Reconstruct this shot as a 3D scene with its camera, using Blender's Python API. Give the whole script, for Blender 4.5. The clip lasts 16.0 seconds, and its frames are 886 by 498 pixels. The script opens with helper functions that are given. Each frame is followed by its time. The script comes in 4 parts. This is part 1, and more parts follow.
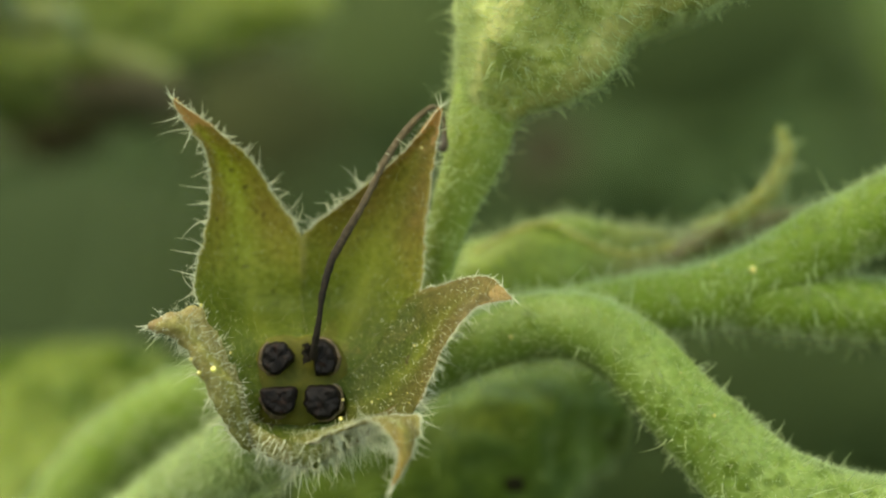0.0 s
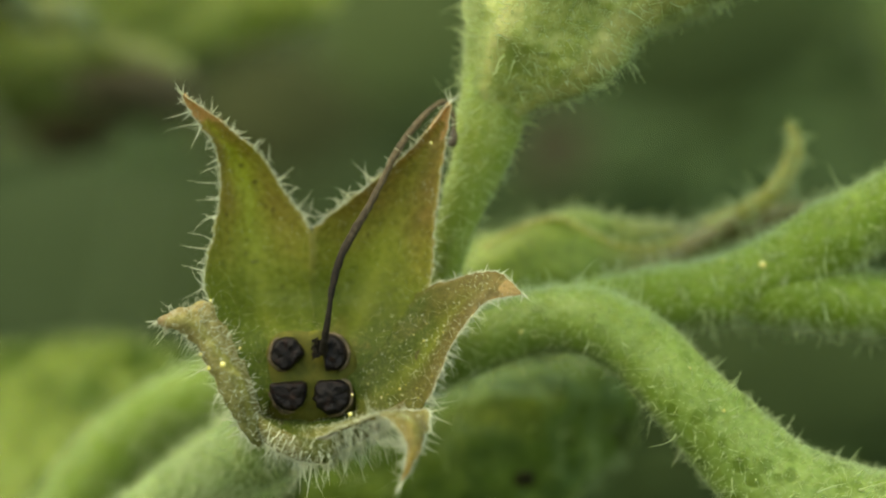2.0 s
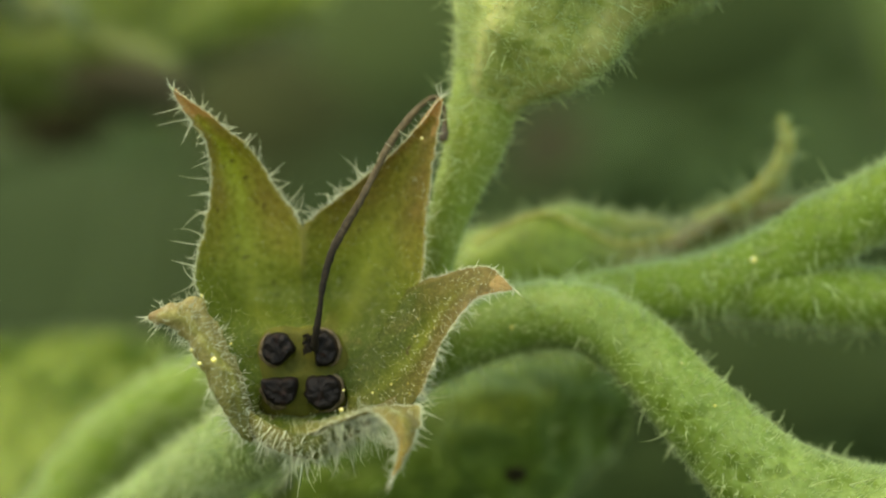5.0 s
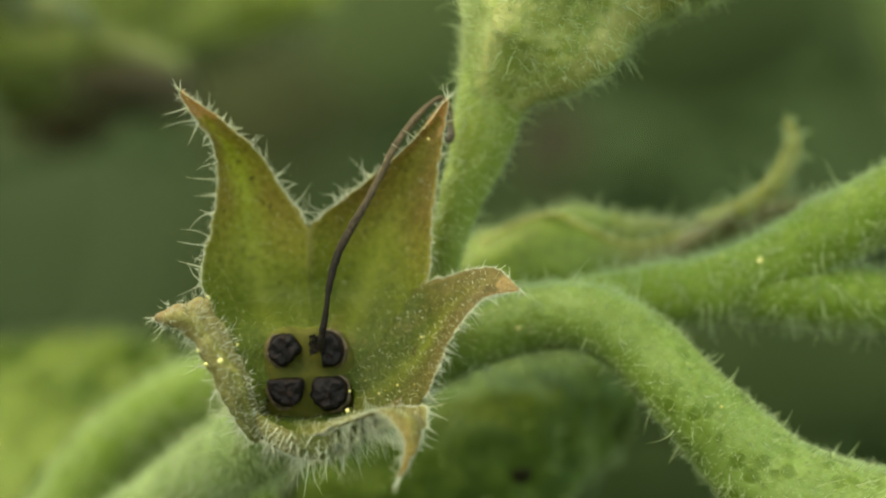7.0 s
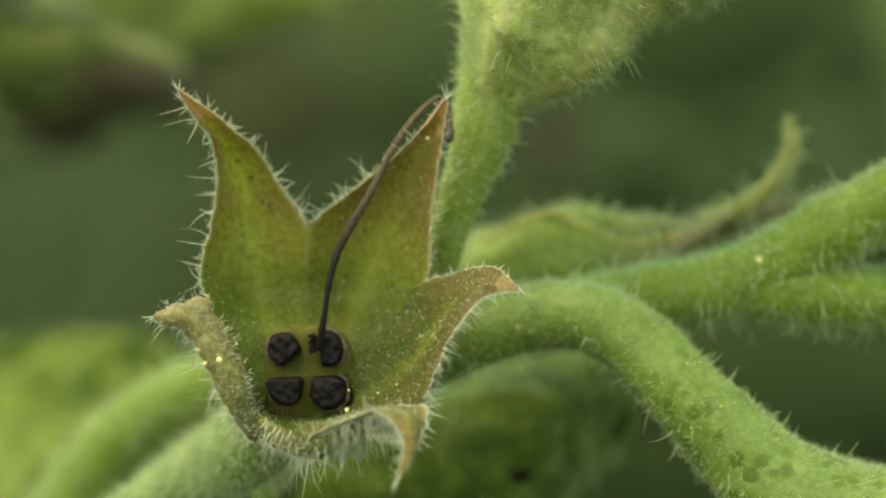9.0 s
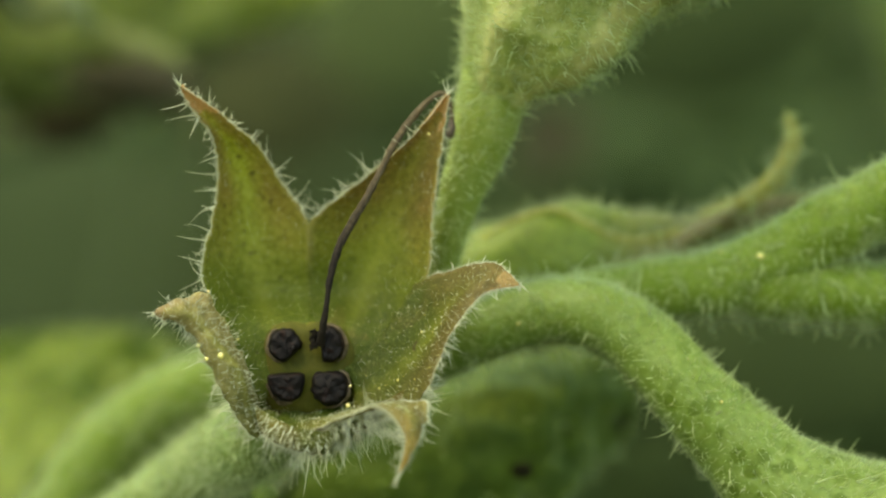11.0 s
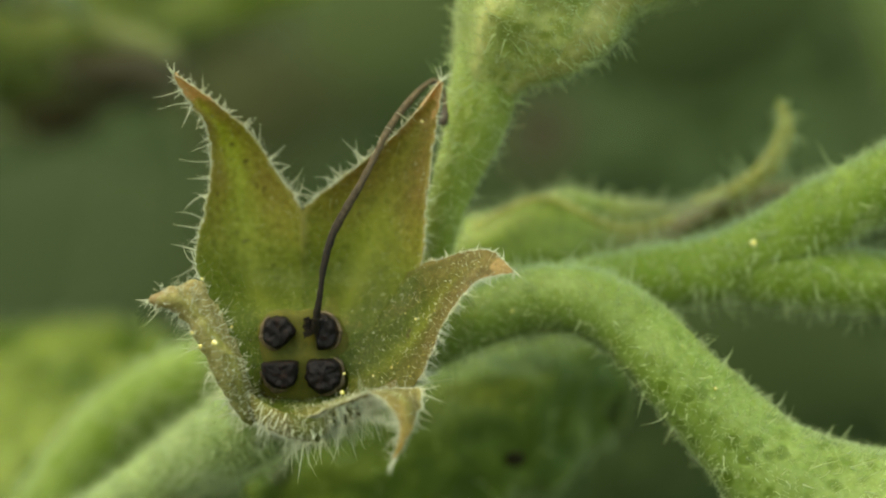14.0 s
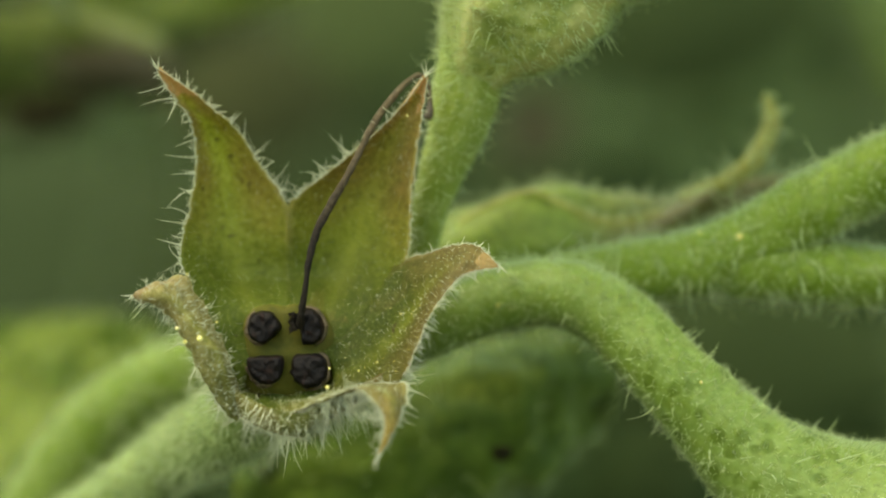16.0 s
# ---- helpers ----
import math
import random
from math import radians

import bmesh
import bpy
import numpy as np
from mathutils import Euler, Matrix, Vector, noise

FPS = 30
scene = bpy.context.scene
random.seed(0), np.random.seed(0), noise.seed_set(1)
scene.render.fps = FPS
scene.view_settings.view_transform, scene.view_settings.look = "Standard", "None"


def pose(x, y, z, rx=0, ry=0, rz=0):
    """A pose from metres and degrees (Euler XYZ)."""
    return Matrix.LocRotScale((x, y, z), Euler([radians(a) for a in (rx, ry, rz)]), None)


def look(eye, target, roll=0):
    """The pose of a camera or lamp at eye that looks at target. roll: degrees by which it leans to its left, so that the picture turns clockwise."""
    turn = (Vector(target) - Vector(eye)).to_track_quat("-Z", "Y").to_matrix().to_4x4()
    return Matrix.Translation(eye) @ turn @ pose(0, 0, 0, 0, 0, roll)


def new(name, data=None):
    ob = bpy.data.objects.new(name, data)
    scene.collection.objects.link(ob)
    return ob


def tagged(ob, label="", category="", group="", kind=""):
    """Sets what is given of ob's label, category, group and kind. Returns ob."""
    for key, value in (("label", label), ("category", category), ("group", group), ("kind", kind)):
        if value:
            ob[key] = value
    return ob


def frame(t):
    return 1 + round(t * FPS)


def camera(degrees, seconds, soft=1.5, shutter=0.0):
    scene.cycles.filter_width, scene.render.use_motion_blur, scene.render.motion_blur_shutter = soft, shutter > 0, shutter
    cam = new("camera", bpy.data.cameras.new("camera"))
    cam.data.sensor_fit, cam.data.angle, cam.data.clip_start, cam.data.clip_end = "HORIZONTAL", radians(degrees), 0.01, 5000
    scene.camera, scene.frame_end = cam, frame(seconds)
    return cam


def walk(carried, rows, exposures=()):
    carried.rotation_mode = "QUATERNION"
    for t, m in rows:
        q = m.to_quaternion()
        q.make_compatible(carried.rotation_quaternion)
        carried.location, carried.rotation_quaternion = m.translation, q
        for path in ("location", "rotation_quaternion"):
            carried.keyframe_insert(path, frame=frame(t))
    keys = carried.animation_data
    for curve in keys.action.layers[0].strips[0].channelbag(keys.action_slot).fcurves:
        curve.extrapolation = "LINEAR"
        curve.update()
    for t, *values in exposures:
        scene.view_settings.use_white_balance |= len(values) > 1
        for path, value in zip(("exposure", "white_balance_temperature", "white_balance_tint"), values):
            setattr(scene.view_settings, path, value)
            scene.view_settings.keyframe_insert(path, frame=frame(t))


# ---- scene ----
# A small hairy herb seen from close by. Lengths in the tables below are millimetres.
MM = 0.001
LENS = 20.0
EYE_Y = -80.03 * MM
cam = camera(LENS, 16.0, soft=2.0)
cam.data.dof.use_dof = True
cam.data.dof.focus_distance = 79.6 * MM
cam.data.dof.aperture_fstop = 24.0
ROWS = [
    (0, -0, -0.003, 0, -0.0001, -0.0001, 0),
    (0.5, 0.117, 0.039, -0.098, 0.1641, -0.1004, 0.0096),
    (1, -0.238, -0.027, 0.203, 0.1004, -0.3065, -0.0414),
    (1.5, -0.052, -0.018, 0.167, 0.2918, -0.2439, 0.0032),
    (2, 0.095, -0.008, 0.014, 0.2827, -0.121, -0.0371),
    (2.5, -0.001, 0.058, 0.009, -0.0801, -0.1597, -0.0111),
    (3, 0.063, 0.082, 0.124, -0.2952, -0.2278, -0.029),
    (3.5, 0.125, 0.042, 0.046, -0.4198, -0.2191, -0.0311),
    (4, 0, 0.072, -0.066, -0.4903, -0.1687, -0.0051),
    (4.5, 0.187, 0.02, -0.001, 0.0938, -0.2339, -0.0722),
    (7, 0.058, 0.016, 0.071, 0.1969, -0.2478, -0.0597),
    (7.5, -0.045, 0.058, 0.081, 0.0882, -0.2962, -0.0327),
    (8, 0.079, 0.055, -0.017, 0.1782, -0.2551, 0.0024),
    (8.5, 0.155, 0.03, 0.096, 0.2106, -0.3412, -0.0028),
    (9, 0.114, 0.055, 0.147, 0.2198, -0.3205, -0.0229),
    (11.5, -0.01, 0.006, -0.064, 0.1359, -0.2823, -0.0173),
    (12, -0.027, -0.028, -0.009, 0.0732, -0.3331, -0.0459),
    (12.5, 0.007, -0.041, -0.366, 0.0261, -0.1704, -0.1618),
    (13, 0.084, 0.013, -0.308, 0.147, -0.2541, -0.0165),
    (13.5, 0.493, 0.075, -0.398, 0.5487, -0.1218, 0.2332),
    (14, -0.242, 0.018, -0.515, -0.1511, -0.2353, -0.1204),
    (14.5, -0.001, 0.085, -0.429, 0.1016, -0.3516, 0.0199),
    (15, 0.611, 0.027, -0.132, 0.2547, -0.4642, -0.0731),
    (15.5, -0.29, -0.02, -0.573, -0.2444, -0.3532, -0.1899),
    (16, 0.223, 0.074, -0.423, -0.1555, -0.4262, -0.2845),
]
walk(cam, [(t, pose(x * MM, EYE_Y + y * MM, z * MM, 90 + pitch, 0, yaw) @ pose(0, 0, 0, 0, 0, roll)) for t, x, y, z, yaw, pitch, roll in ROWS],
     [(0.0, 2.0, 10400, -3), (16.0, 2.0, 10400, -3)])

# ---- light: a bright overcast sky, with a broad soft sun high overhead ----
SUN_UP, SUN_ROUND = 66.0, 236.0
world = bpy.data.worlds.new("sky")
scene.world = world
world.use_nodes = True
sky = world.node_tree.nodes.new("ShaderNodeTexSky")
sky.sky_type = "NISHITA"
sky.sun_disc = False
sky.sun_elevation, sky.sun_rotation = radians(SUN_UP), radians(SUN_ROUND)
back = world.node_tree.nodes["Background"]
back.inputs["Strength"].default_value = 0.15
world.node_tree.links.new(sky.outputs["Color"], back.inputs["Color"])
sun = bpy.data.lights.new("sun", "SUN")
sun.energy, sun.angle, sun.color = 0.66, radians(55), (1.0, 0.92, 0.74)
sun_ob = new("sun", sun)
sun_way = Vector((math.sin(radians(SUN_ROUND)) * math.cos(radians(SUN_UP)), math.cos(radians(SUN_ROUND)) * math.cos(radians(SUN_UP)), math.sin(radians(SUN_UP))))
sun_ob.matrix_world = look(sun_way * 3, (0, 0, 0))


# ---- materials ----
class Nodes:
    """A small builder for node materials; textures are in millimetres."""

    def __init__(self, name):
        self.mat = bpy.data.materials.new(name)
        self.mat.use_nodes = True
        self.tree = self.mat.node_tree
        self.tree.nodes.clear()
        self.out = self.add("ShaderNodeOutputMaterial")
        self.coord = self.add("ShaderNodeTexCoord")
        self.scale = self.add("ShaderNodeVectorMath", operation="SCALE")
        self.scale.inputs["Scale"].default_value = 1000.0
        self.link(self.coord.outputs["Object"], self.scale.inputs[0])
        self.place = self.scale.outputs[0]

    def add(self, kind, **options):
        node = self.tree.nodes.new(kind)
        if "operation" in options:
            node.operation = options["operation"]
        return node

    def link(self, a, b):
        self.tree.links.new(a, b)

    def noise(self, scale, detail=4.0, rough=0.55, twist=0.0):
        n = self.add("ShaderNodeTexNoise")
        self.link(self.place, n.inputs["Vector"])
        n.inputs["Scale"].default_value, n.inputs["Detail"].default_value = scale, detail
        n.inputs["Roughness"].default_value, n.inputs["Distortion"].default_value = rough, twist
        return n.outputs["Fac"]

    def cells(self, scale, smooth=True):
        n = self.add("ShaderNodeTexVoronoi")
        self.link(self.place, n.inputs["Vector"])
        n.inputs["Scale"].default_value = scale
        n.feature = "SMOOTH_F1" if smooth else "F1"
        return n.outputs["Distance"]

    def uv(self):
        n = self.add("ShaderNodeSeparateXYZ")
        self.link(self.coord.outputs["UV"], n.inputs[0])
        return n.outputs["X"], n.outputs["Y"]

    def ramp(self, fac, *stops):
        n = self.add("ShaderNodeValToRGB")
        e = n.color_ramp.elements
        while len(e) < len(stops):
            e.new(0.5)
        for el, (p, c) in zip(e, stops):
            el.position = p
            el.color = (*c, 1) if isinstance(c, tuple) else (c, c, c, 1)
        self.link(fac, n.inputs["Fac"])
        return n.outputs["Color"]

    def mix(self, fac, a, b, how="MIX"):
        n = self.add("ShaderNodeMix")
        n.data_type, n.blend_type = "RGBA", how
        for socket, value in ((n.inputs[0], fac), (n.inputs[6], a), (n.inputs[7], b)):
            if isinstance(value, (int, float)):
                socket.default_value = value
            elif isinstance(value, tuple):
                socket.default_value = (*value, 1)
            else:
                self.link(value, socket)
        return n.outputs[2]

    def maths(self, how, a, b=0.0):
        n = self.add("ShaderNodeMath", operation=how)
        for socket, value in ((n.inputs[0], a), (n.inputs[1], b)):
            if isinstance(value, (int, float)):
                socket.default_value = value
            else:
                self.link(value, socket)
        return n.outputs[0]

    def finish(self, colour, rough=0.5, height=None, depth=0.05, sss=0.0, sheer=0.0, sheer_colour=None, gloss=0.5, sss_size=0.5, fuzz=0.0, fuzz_colour=(0.75, 0.85, 0.55)):
        p = self.add("ShaderNodeBsdfPrincipled")
        if isinstance(colour, tuple):
            p.inputs["Base Color"].default_value = (*colour, 1)
        else:
            self.link(colour, p.inputs["Base Color"])
        if isinstance(rough, (int, float)):
            p.inputs["Roughness"].default_value = rough
        else:
            self.link(rough, p.inputs["Roughness"])
        p.inputs["Specular IOR Level"].default_value = gloss
        if fuzz:
            p.inputs["Sheen Weight"].default_value, p.inputs["Sheen Roughness"].default_value = fuzz, 0.45
            p.inputs["Sheen Tint"].default_value = (*fuzz_colour, 1)
        if sss:
            p.inputs["Subsurface Weight"].default_value = sss
            p.inputs["Subsurface Radius"].default_value = (0.8, 1.0, 0.35)
            p.inputs["Subsurface Scale"].default_value = sss_size * MM
        if height is not None:
            b = self.add("ShaderNodeBump")
            b.inputs["Strength"].default_value, b.inputs["Distance"].default_value = 1.0, depth * MM
            self.link(height, b.inputs["Height"])
            self.link(b.outputs[0], p.inputs["Normal"])
        shader = p.outputs[0]
        if sheer:
            t = self.add("ShaderNodeBsdfTranslucent")
            c = sheer_colour if sheer_colour is not None else colour
            if isinstance(c, tuple):
                t.inputs["Color"].default_value = (*c, 1)
            else:
                self.link(c, t.inputs["Color"])
            m = self.add("ShaderNodeMixShader")
            m.inputs[0].default_value = sheer
            self.link(shader, m.inputs[1])
            self.link(t.outputs[0], m.inputs[2])
            shader = m.outputs[0]
        self.link(shader, self.out.inputs[0])
        return self.mat


def skin(name, dark, mid, pale, pits=0.0, dry=None, grain=1.6, patches=None, ridges=None, gloss=0.35, patch_scale=0.22):
    """Green stem or leaf skin: cell mottling, fine grain, and the darker sunken glands of the leaf."""
    n = Nodes(name)
    big = n.noise(0.55, 3.0)
    small = n.noise(grain * 2.2, 3.0, 0.6)
    cell = n.cells(4.5)
    base = n.ramp(n.mix(0.35, small, n.noise(1.1, 2.0)), (0.38, dark), (0.5, mid), (0.64, pale))
    col = n.mix(n.ramp(big, (0.35, 0.0), (0.7, 0.45)), base, dark)
    col = n.mix(n.ramp(cell, (0.15, 0.35), (0.55, 0.0)), col, pale)
    col = n.mix(n.ramp(n.maths("ADD", n.cells(2.0, False), n.maths("MULTIPLY", small, 0.3)), (0.38, 0.6), (0.60, 0.0)), col, (dark[0] * 1.12, dark[1] * 1.02, dark[2] * 0.5))
    col = n.mix(n.ramp(n.noise(9.0, 2.0, 0.6), (0.56, 0.0), (0.72, 0.5)), col, (pale[0] * 1.1, pale[1] * 1.1, pale[2] * 1.2))
    if patches is not None:
        col = n.mix(n.ramp(n.noise(patch_scale, 4.0, 0.6, 1.0), (0.40, 0.0), (0.62, 0.8)), col, patches)
    if ridges is not None:
        u, v = n.uv()
        crest = n.maths("COSINE", n.maths("MULTIPLY", n.maths("ADD", u, n.maths("MULTIPLY", big, 0.05)), 31.416))
        col = n.mix(n.maths("MULTIPLY", n.ramp(crest, (0.45, 0.0), (0.95, 0.5)), n.ramp(small, (0.35, 0.4), (0.6, 1.0))), col, ridges)
    if dry is not None:
        u, v = n.uv()
        col = n.mix(n.ramp(v, (0.45, 0.0), (0.8, 1.0)), col, dry)
    height = n.mix(0.5, cell, small)
    if pits:
        u, v = n.uv()
        web = n.ramp(v, (0.44, 0.0), (0.66, 0.25))
        col = n.mix(n.maths("MULTIPLY", web, n.ramp(small, (0.3, 0.5), (0.6, 1.0))), col, (pale[0] * 1.05, pale[1] * 1.05, pale[2] * 1.2))
        hole = n.maths("MULTIPLY", n.ramp(n.maths("ADD", n.cells(pits, False), n.maths("MULTIPLY", small, 0.34)), (0.43, 1.0), (0.58, 0.0)), n.ramp(v, (0.26, 0.0), (0.48, 1.0)))
        col = n.mix(n.maths("MULTIPLY", hole, 0.85), col, (dark[0] * 0.75, dark[1] * 0.78, dark[2] * 0.2))
        height = n.mix(n.maths("MULTIPLY", hole, 0.7), height, (0.0, 0.0, 0.0))
    rough = n.maths("ADD", n.maths("MULTIPLY", small, 0.25), 0.42)
    return n.finish(col, rough, height, 0.06, sss=0.45, sss_size=0.5, gloss=gloss, fuzz=0.22)


def lobe_skin(name, lo, mid, hi, tip_colour, rim=(0.42, 0.36, 0.12), fresh_shade=(0.0, 0.0), dry=0.0, browns=((0.14, 0.105, 0.014), (0.28, 0.21, 0.04)), side=0.0, greens=((0.040, 0.074, 0.003), (0.080, 0.126, 0.007)), tip_from=0.87):
    """Thin dry calyx lobe: olive green with paler veins, browned margins and an orange-brown tip."""
    n = Nodes(name)
    u, v = n.uv()
    aside = n.maths("ABSOLUTE", n.maths("SUBTRACT", n.maths("MULTIPLY", u, 2.0), 1.0))
    patch = n.noise(0.6, 4.0, 0.6, 0.6)
    grain = n.noise(5.0, 4.0, 0.65)
    speck = n.cells(6.5)
    green = n.ramp(grain, (0.33, lo), (0.5, mid), (0.68, hi))
    # base green: fresh tissue, with the cup's inner shade put into the colour
    if fresh_shade[1]:
        green = n.mix(n.ramp(v, (fresh_shade[0], 0.95), (fresh_shade[1], 0.0)), green, n.ramp(grain, (0.3, greens[0]), (0.7, greens[1])))
    vein = n.ramp(n.maths("ADD", aside, n.maths("MULTIPLY", n.noise(1.2), 0.15)), (0.02, 0.42), (0.40, 0.0))
    col = n.mix(n.maths("MULTIPLY", vein, n.ramp(v, (0.1, 0.3), (0.4, 0.9), (0.75, 0.15))), green, (0.42, 0.45, 0.07))
    edge = n.maths("MULTIPLY", n.ramp(n.maths("ADD", aside, n.maths("MULTIPLY", patch, 0.4)), (0.28, 0.0), (0.85, 1.0)), n.ramp(v, (0.34, 0.0), (0.62, 1.0)))
    brown = n.ramp(grain, (0.3, browns[0]), (0.7, browns[1]))
    col = n.mix(n.maths("MULTIPLY", edge, n.ramp(patch, (0.3, 0.5), (0.58, 1.0))), col, brown)
    col = n.mix(n.ramp(patch, (0.6, 0.0), (0.78, 0.5)), col, brown)
    if dry:
        col = n.mix(n.ramp(n.maths("ADD", v, n.maths("MULTIPLY", patch, 0.2)), (0.52, 0.0), (0.76, dry)), col, brown)
    if side:
        col = n.mix(n.maths("MULTIPLY", n.ramp(n.maths("ADD", u, n.maths("MULTIPLY", patch, 0.25)), (0.62, 0.0), (0.86, side)), n.ramp(v, (0.15, 0.2), (0.4, 1.0))), col, brown)
    col = n.mix(n.ramp(n.noise(1.5, 2.0), (0.68, 0.0), (0.74, 0.7)), col, (0.045, 0.022, 0.010))
    col = n.mix(n.maths("MULTIPLY", n.ramp(n.maths("ADD", aside, n.maths("MULTIPLY", grain, 0.06)), (0.93, 0.0), (0.985, 1.0)), n.ramp(v, (0.3, 0.0), (0.45, 0.5))), col, rim)
    tip = n.ramp(n.maths("ADD", v, n.maths("MULTIPLY", n.noise(2.5, 1.0, 0.4), 0.22)), (tip_from, 0.0), (tip_from + 0.13, 0.35), (tip_from + 0.25, 1.0))
    col = n.mix(tip, col, n.mix(grain, tuple(c * 0.7 for c in tip_colour), tuple(c * 1.15 for c in tip_colour)))
    col = n.mix(n.ramp(n.noise(19.0, 2.0, 0.6), (0.30, 0.5), (0.47, 0.0)), col, tuple(c * 0.45 for c in lo))
    col = n.mix(n.ramp(n.noise(14.0, 3.0, 0.7), (0.55, 0.0), (0.70, 0.45)), col, (0.50, 0.50, 0.17))
    height = n.mix(0.45, grain, speck)
    rough = n.maths("ADD", n.maths("MULTIPLY", grain, 0.2), 0.45)
    return n.finish(col, rough, height, 0.05, sheer=0.42, gloss=0.25, fuzz=0.06, fuzz_colour=(0.85, 0.8, 0.45))


def cup_skin():
    n = Nodes("calyx_outside")
    grain, patch = n.noise(4.0, 4.0, 0.6), n.noise(0.7, 3.0)
    col = n.ramp(grain, (0.3, (0.10, 0.115, 0.024)), (0.55, (0.19, 0.20, 0.055)), (0.75, (0.30, 0.30, 0.11)))
    col = n.mix(n.ramp(patch, (0.45, 0.0), (0.7, 0.7)), col, (0.26, 0.17, 0.06))
    return n.finish(col, 0.55, grain, 0.07, sss=0.3, gloss=0.3)


def hair_skin(name, colour, sheer=0.45, rough=0.35):
    n = Nodes(name)
    col = n.mix(n.noise(1.0, 2.0), colour, tuple(c * 0.75 for c in colour))
    return n.finish(col, rough, sheer=sheer, gloss=0.5)


def nut_skin():
    """Blackish nutlet: grey facets, fine granules and brown scuffs."""
    n = Nodes("nutlet_skin")
    grain, facet = n.noise(9.0, 5.0, 0.7), n.cells(2.6, False)
    col = n.ramp(grain, (0.3, (0.0030, 0.0022, 0.0024)), (0.6, (0.007, 0.0048, 0.005)), (0.85, (0.028, 0.016, 0.014)))
    col = n.mix(n.ramp(n.noise(2.4, 3.0, 0.6), (0.56, 0.0), (0.72, 0.6)), col, (0.040, 0.017, 0.012))
    return n.finish(col, n.ramp(grain, (0.3, 0.32), (0.7, 0.7)), n.mix(0.6, facet, grain), 0.07, gloss=0.16)


def plain_skin(name, lo, hi, scale, rough=0.5, depth=0.05, sss=0.0, sheer=0.0, gloss=0.4):
    n = Nodes(name)
    g = n.noise(scale, 4.0, 0.6)
    return n.finish(n.ramp(g, (0.3, lo), (0.7, hi)), rough, g, depth, sss=sss, sheer=sheer, gloss=gloss)


def style_skin():
    """Withered style: black below, grey-brown and scaly above."""
    n = Nodes("style_skin")
    u, v = n.uv()
    g = n.noise(7.0, 4.0, 0.65)
    low = n.ramp(g, (0.3, (0.005, 0.004, 0.003)), (0.7, (0.022, 0.016, 0.010)))
    high = n.ramp(g, (0.3, (0.048, 0.034, 0.018)), (0.7, (0.155, 0.118, 0.068)))
    return n.finish(n.mix(n.ramp(v, (0.30, 0.0), (0.58, 1.0)), low, high), 0.65, g, 0.1, gloss=0.15)


def thicket_skin(name, lo, mid, hi):
    """Leaves of the undergrowth: each leaf its own green, some of them browned."""
    n = Nodes(name)
    geo = n.add("ShaderNodeNewGeometry")
    col = n.ramp(geo.outputs["Random Per Island"], (0.0, lo), (0.55, mid), (0.94, hi), (1.0, (0.044, 0.036, 0.015)))
    col = n.mix(n.ramp(n.noise(0.12, 3.0), (0.35, 0.0), (0.7, 0.5)), col, lo)
    return n.finish(col, 0.5, n.noise(0.8), 0.3, sheer=0.25, gloss=0.1)


STEM = skin("stem_skin", (0.084, 0.140, 0.013), (0.134, 0.204, 0.027), (0.228, 0.304, 0.072), patches=(0.108, 0.172, 0.014), patch_scale=0.7, gloss=0.15)
BUD = skin("bud_skin", (0.150, 0.20, 0.038), (0.285, 0.325, 0.082), (0.44, 0.46, 0.18), grain=1.2, ridges=(0.43, 0.38, 0.155), patches=(0.165, 0.215, 0.046), patch_scale=0.6)
LEAF_STALK = skin("leaf_stalk_skin", (0.095, 0.155, 0.012), (0.132, 0.204, 0.0272), (0.205, 0.282, 0.075), pits=1.35)
FAR_LEAF = skin("far_leaf_skin", (0.0697, 0.114, 0.0081), (0.123, 0.18, 0.0162), (0.18, 0.242, 0.0378), dry=(0.139, 0.119, 0.0405))
OLD_LEAF = skin("old_leaf_skin", (0.068, 0.108, 0.011), (0.122, 0.168, 0.020), (0.20, 0.24, 0.05), patches=(0.0408, 0.0792, 0.0081), patch_scale=0.3, gloss=0.15)
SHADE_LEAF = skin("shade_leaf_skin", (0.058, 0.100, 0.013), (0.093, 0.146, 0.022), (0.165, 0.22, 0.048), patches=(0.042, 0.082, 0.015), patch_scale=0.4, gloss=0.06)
STALK = skin("stalk_skin", (0.125, 0.180, 0.026), (0.200, 0.262, 0.052), (0.32, 0.37, 0.12), patches=(0.150, 0.205, 0.030), patch_scale=0.6, gloss=0.2)
PALE_STEM = skin("pale_stem_skin", (0.107, 0.165, 0.0382), (0.18, 0.252, 0.0765), (0.279, 0.357, 0.145))
BROWN_LEAF = plain_skin("brown_leaf_skin", (0.030, 0.037, 0.014), (0.043, 0.049, 0.019), 0.15, 0.8, 0.1, sheer=0.2, gloss=0.05)
FAR_GREEN = plain_skin("far_green_leaf_skin", (0.042, 0.061, 0.021), (0.054, 0.077, 0.027), 0.15, 0.8, 0.1, sheer=0.2, gloss=0.05)
DULL_LEAF = plain_skin("dull_leaf_skin", (0.050, 0.075, 0.018), (0.075, 0.105, 0.026), 0.2, 0.8, 0.1, sheer=0.2, gloss=0.05)
SHADOW_LEAF = plain_skin("shadow_leaf_skin", (0.043, 0.064, 0.023), (0.060, 0.084, 0.030), 0.15, 0.8, 0.1, sheer=0.2, gloss=0.05)
GREY_LEAF = plain_skin("grey_leaf_skin", (0.036, 0.055, 0.022), (0.047, 0.068, 0.029), 0.15, 0.8, 0.1, sheer=0.2, gloss=0.05)
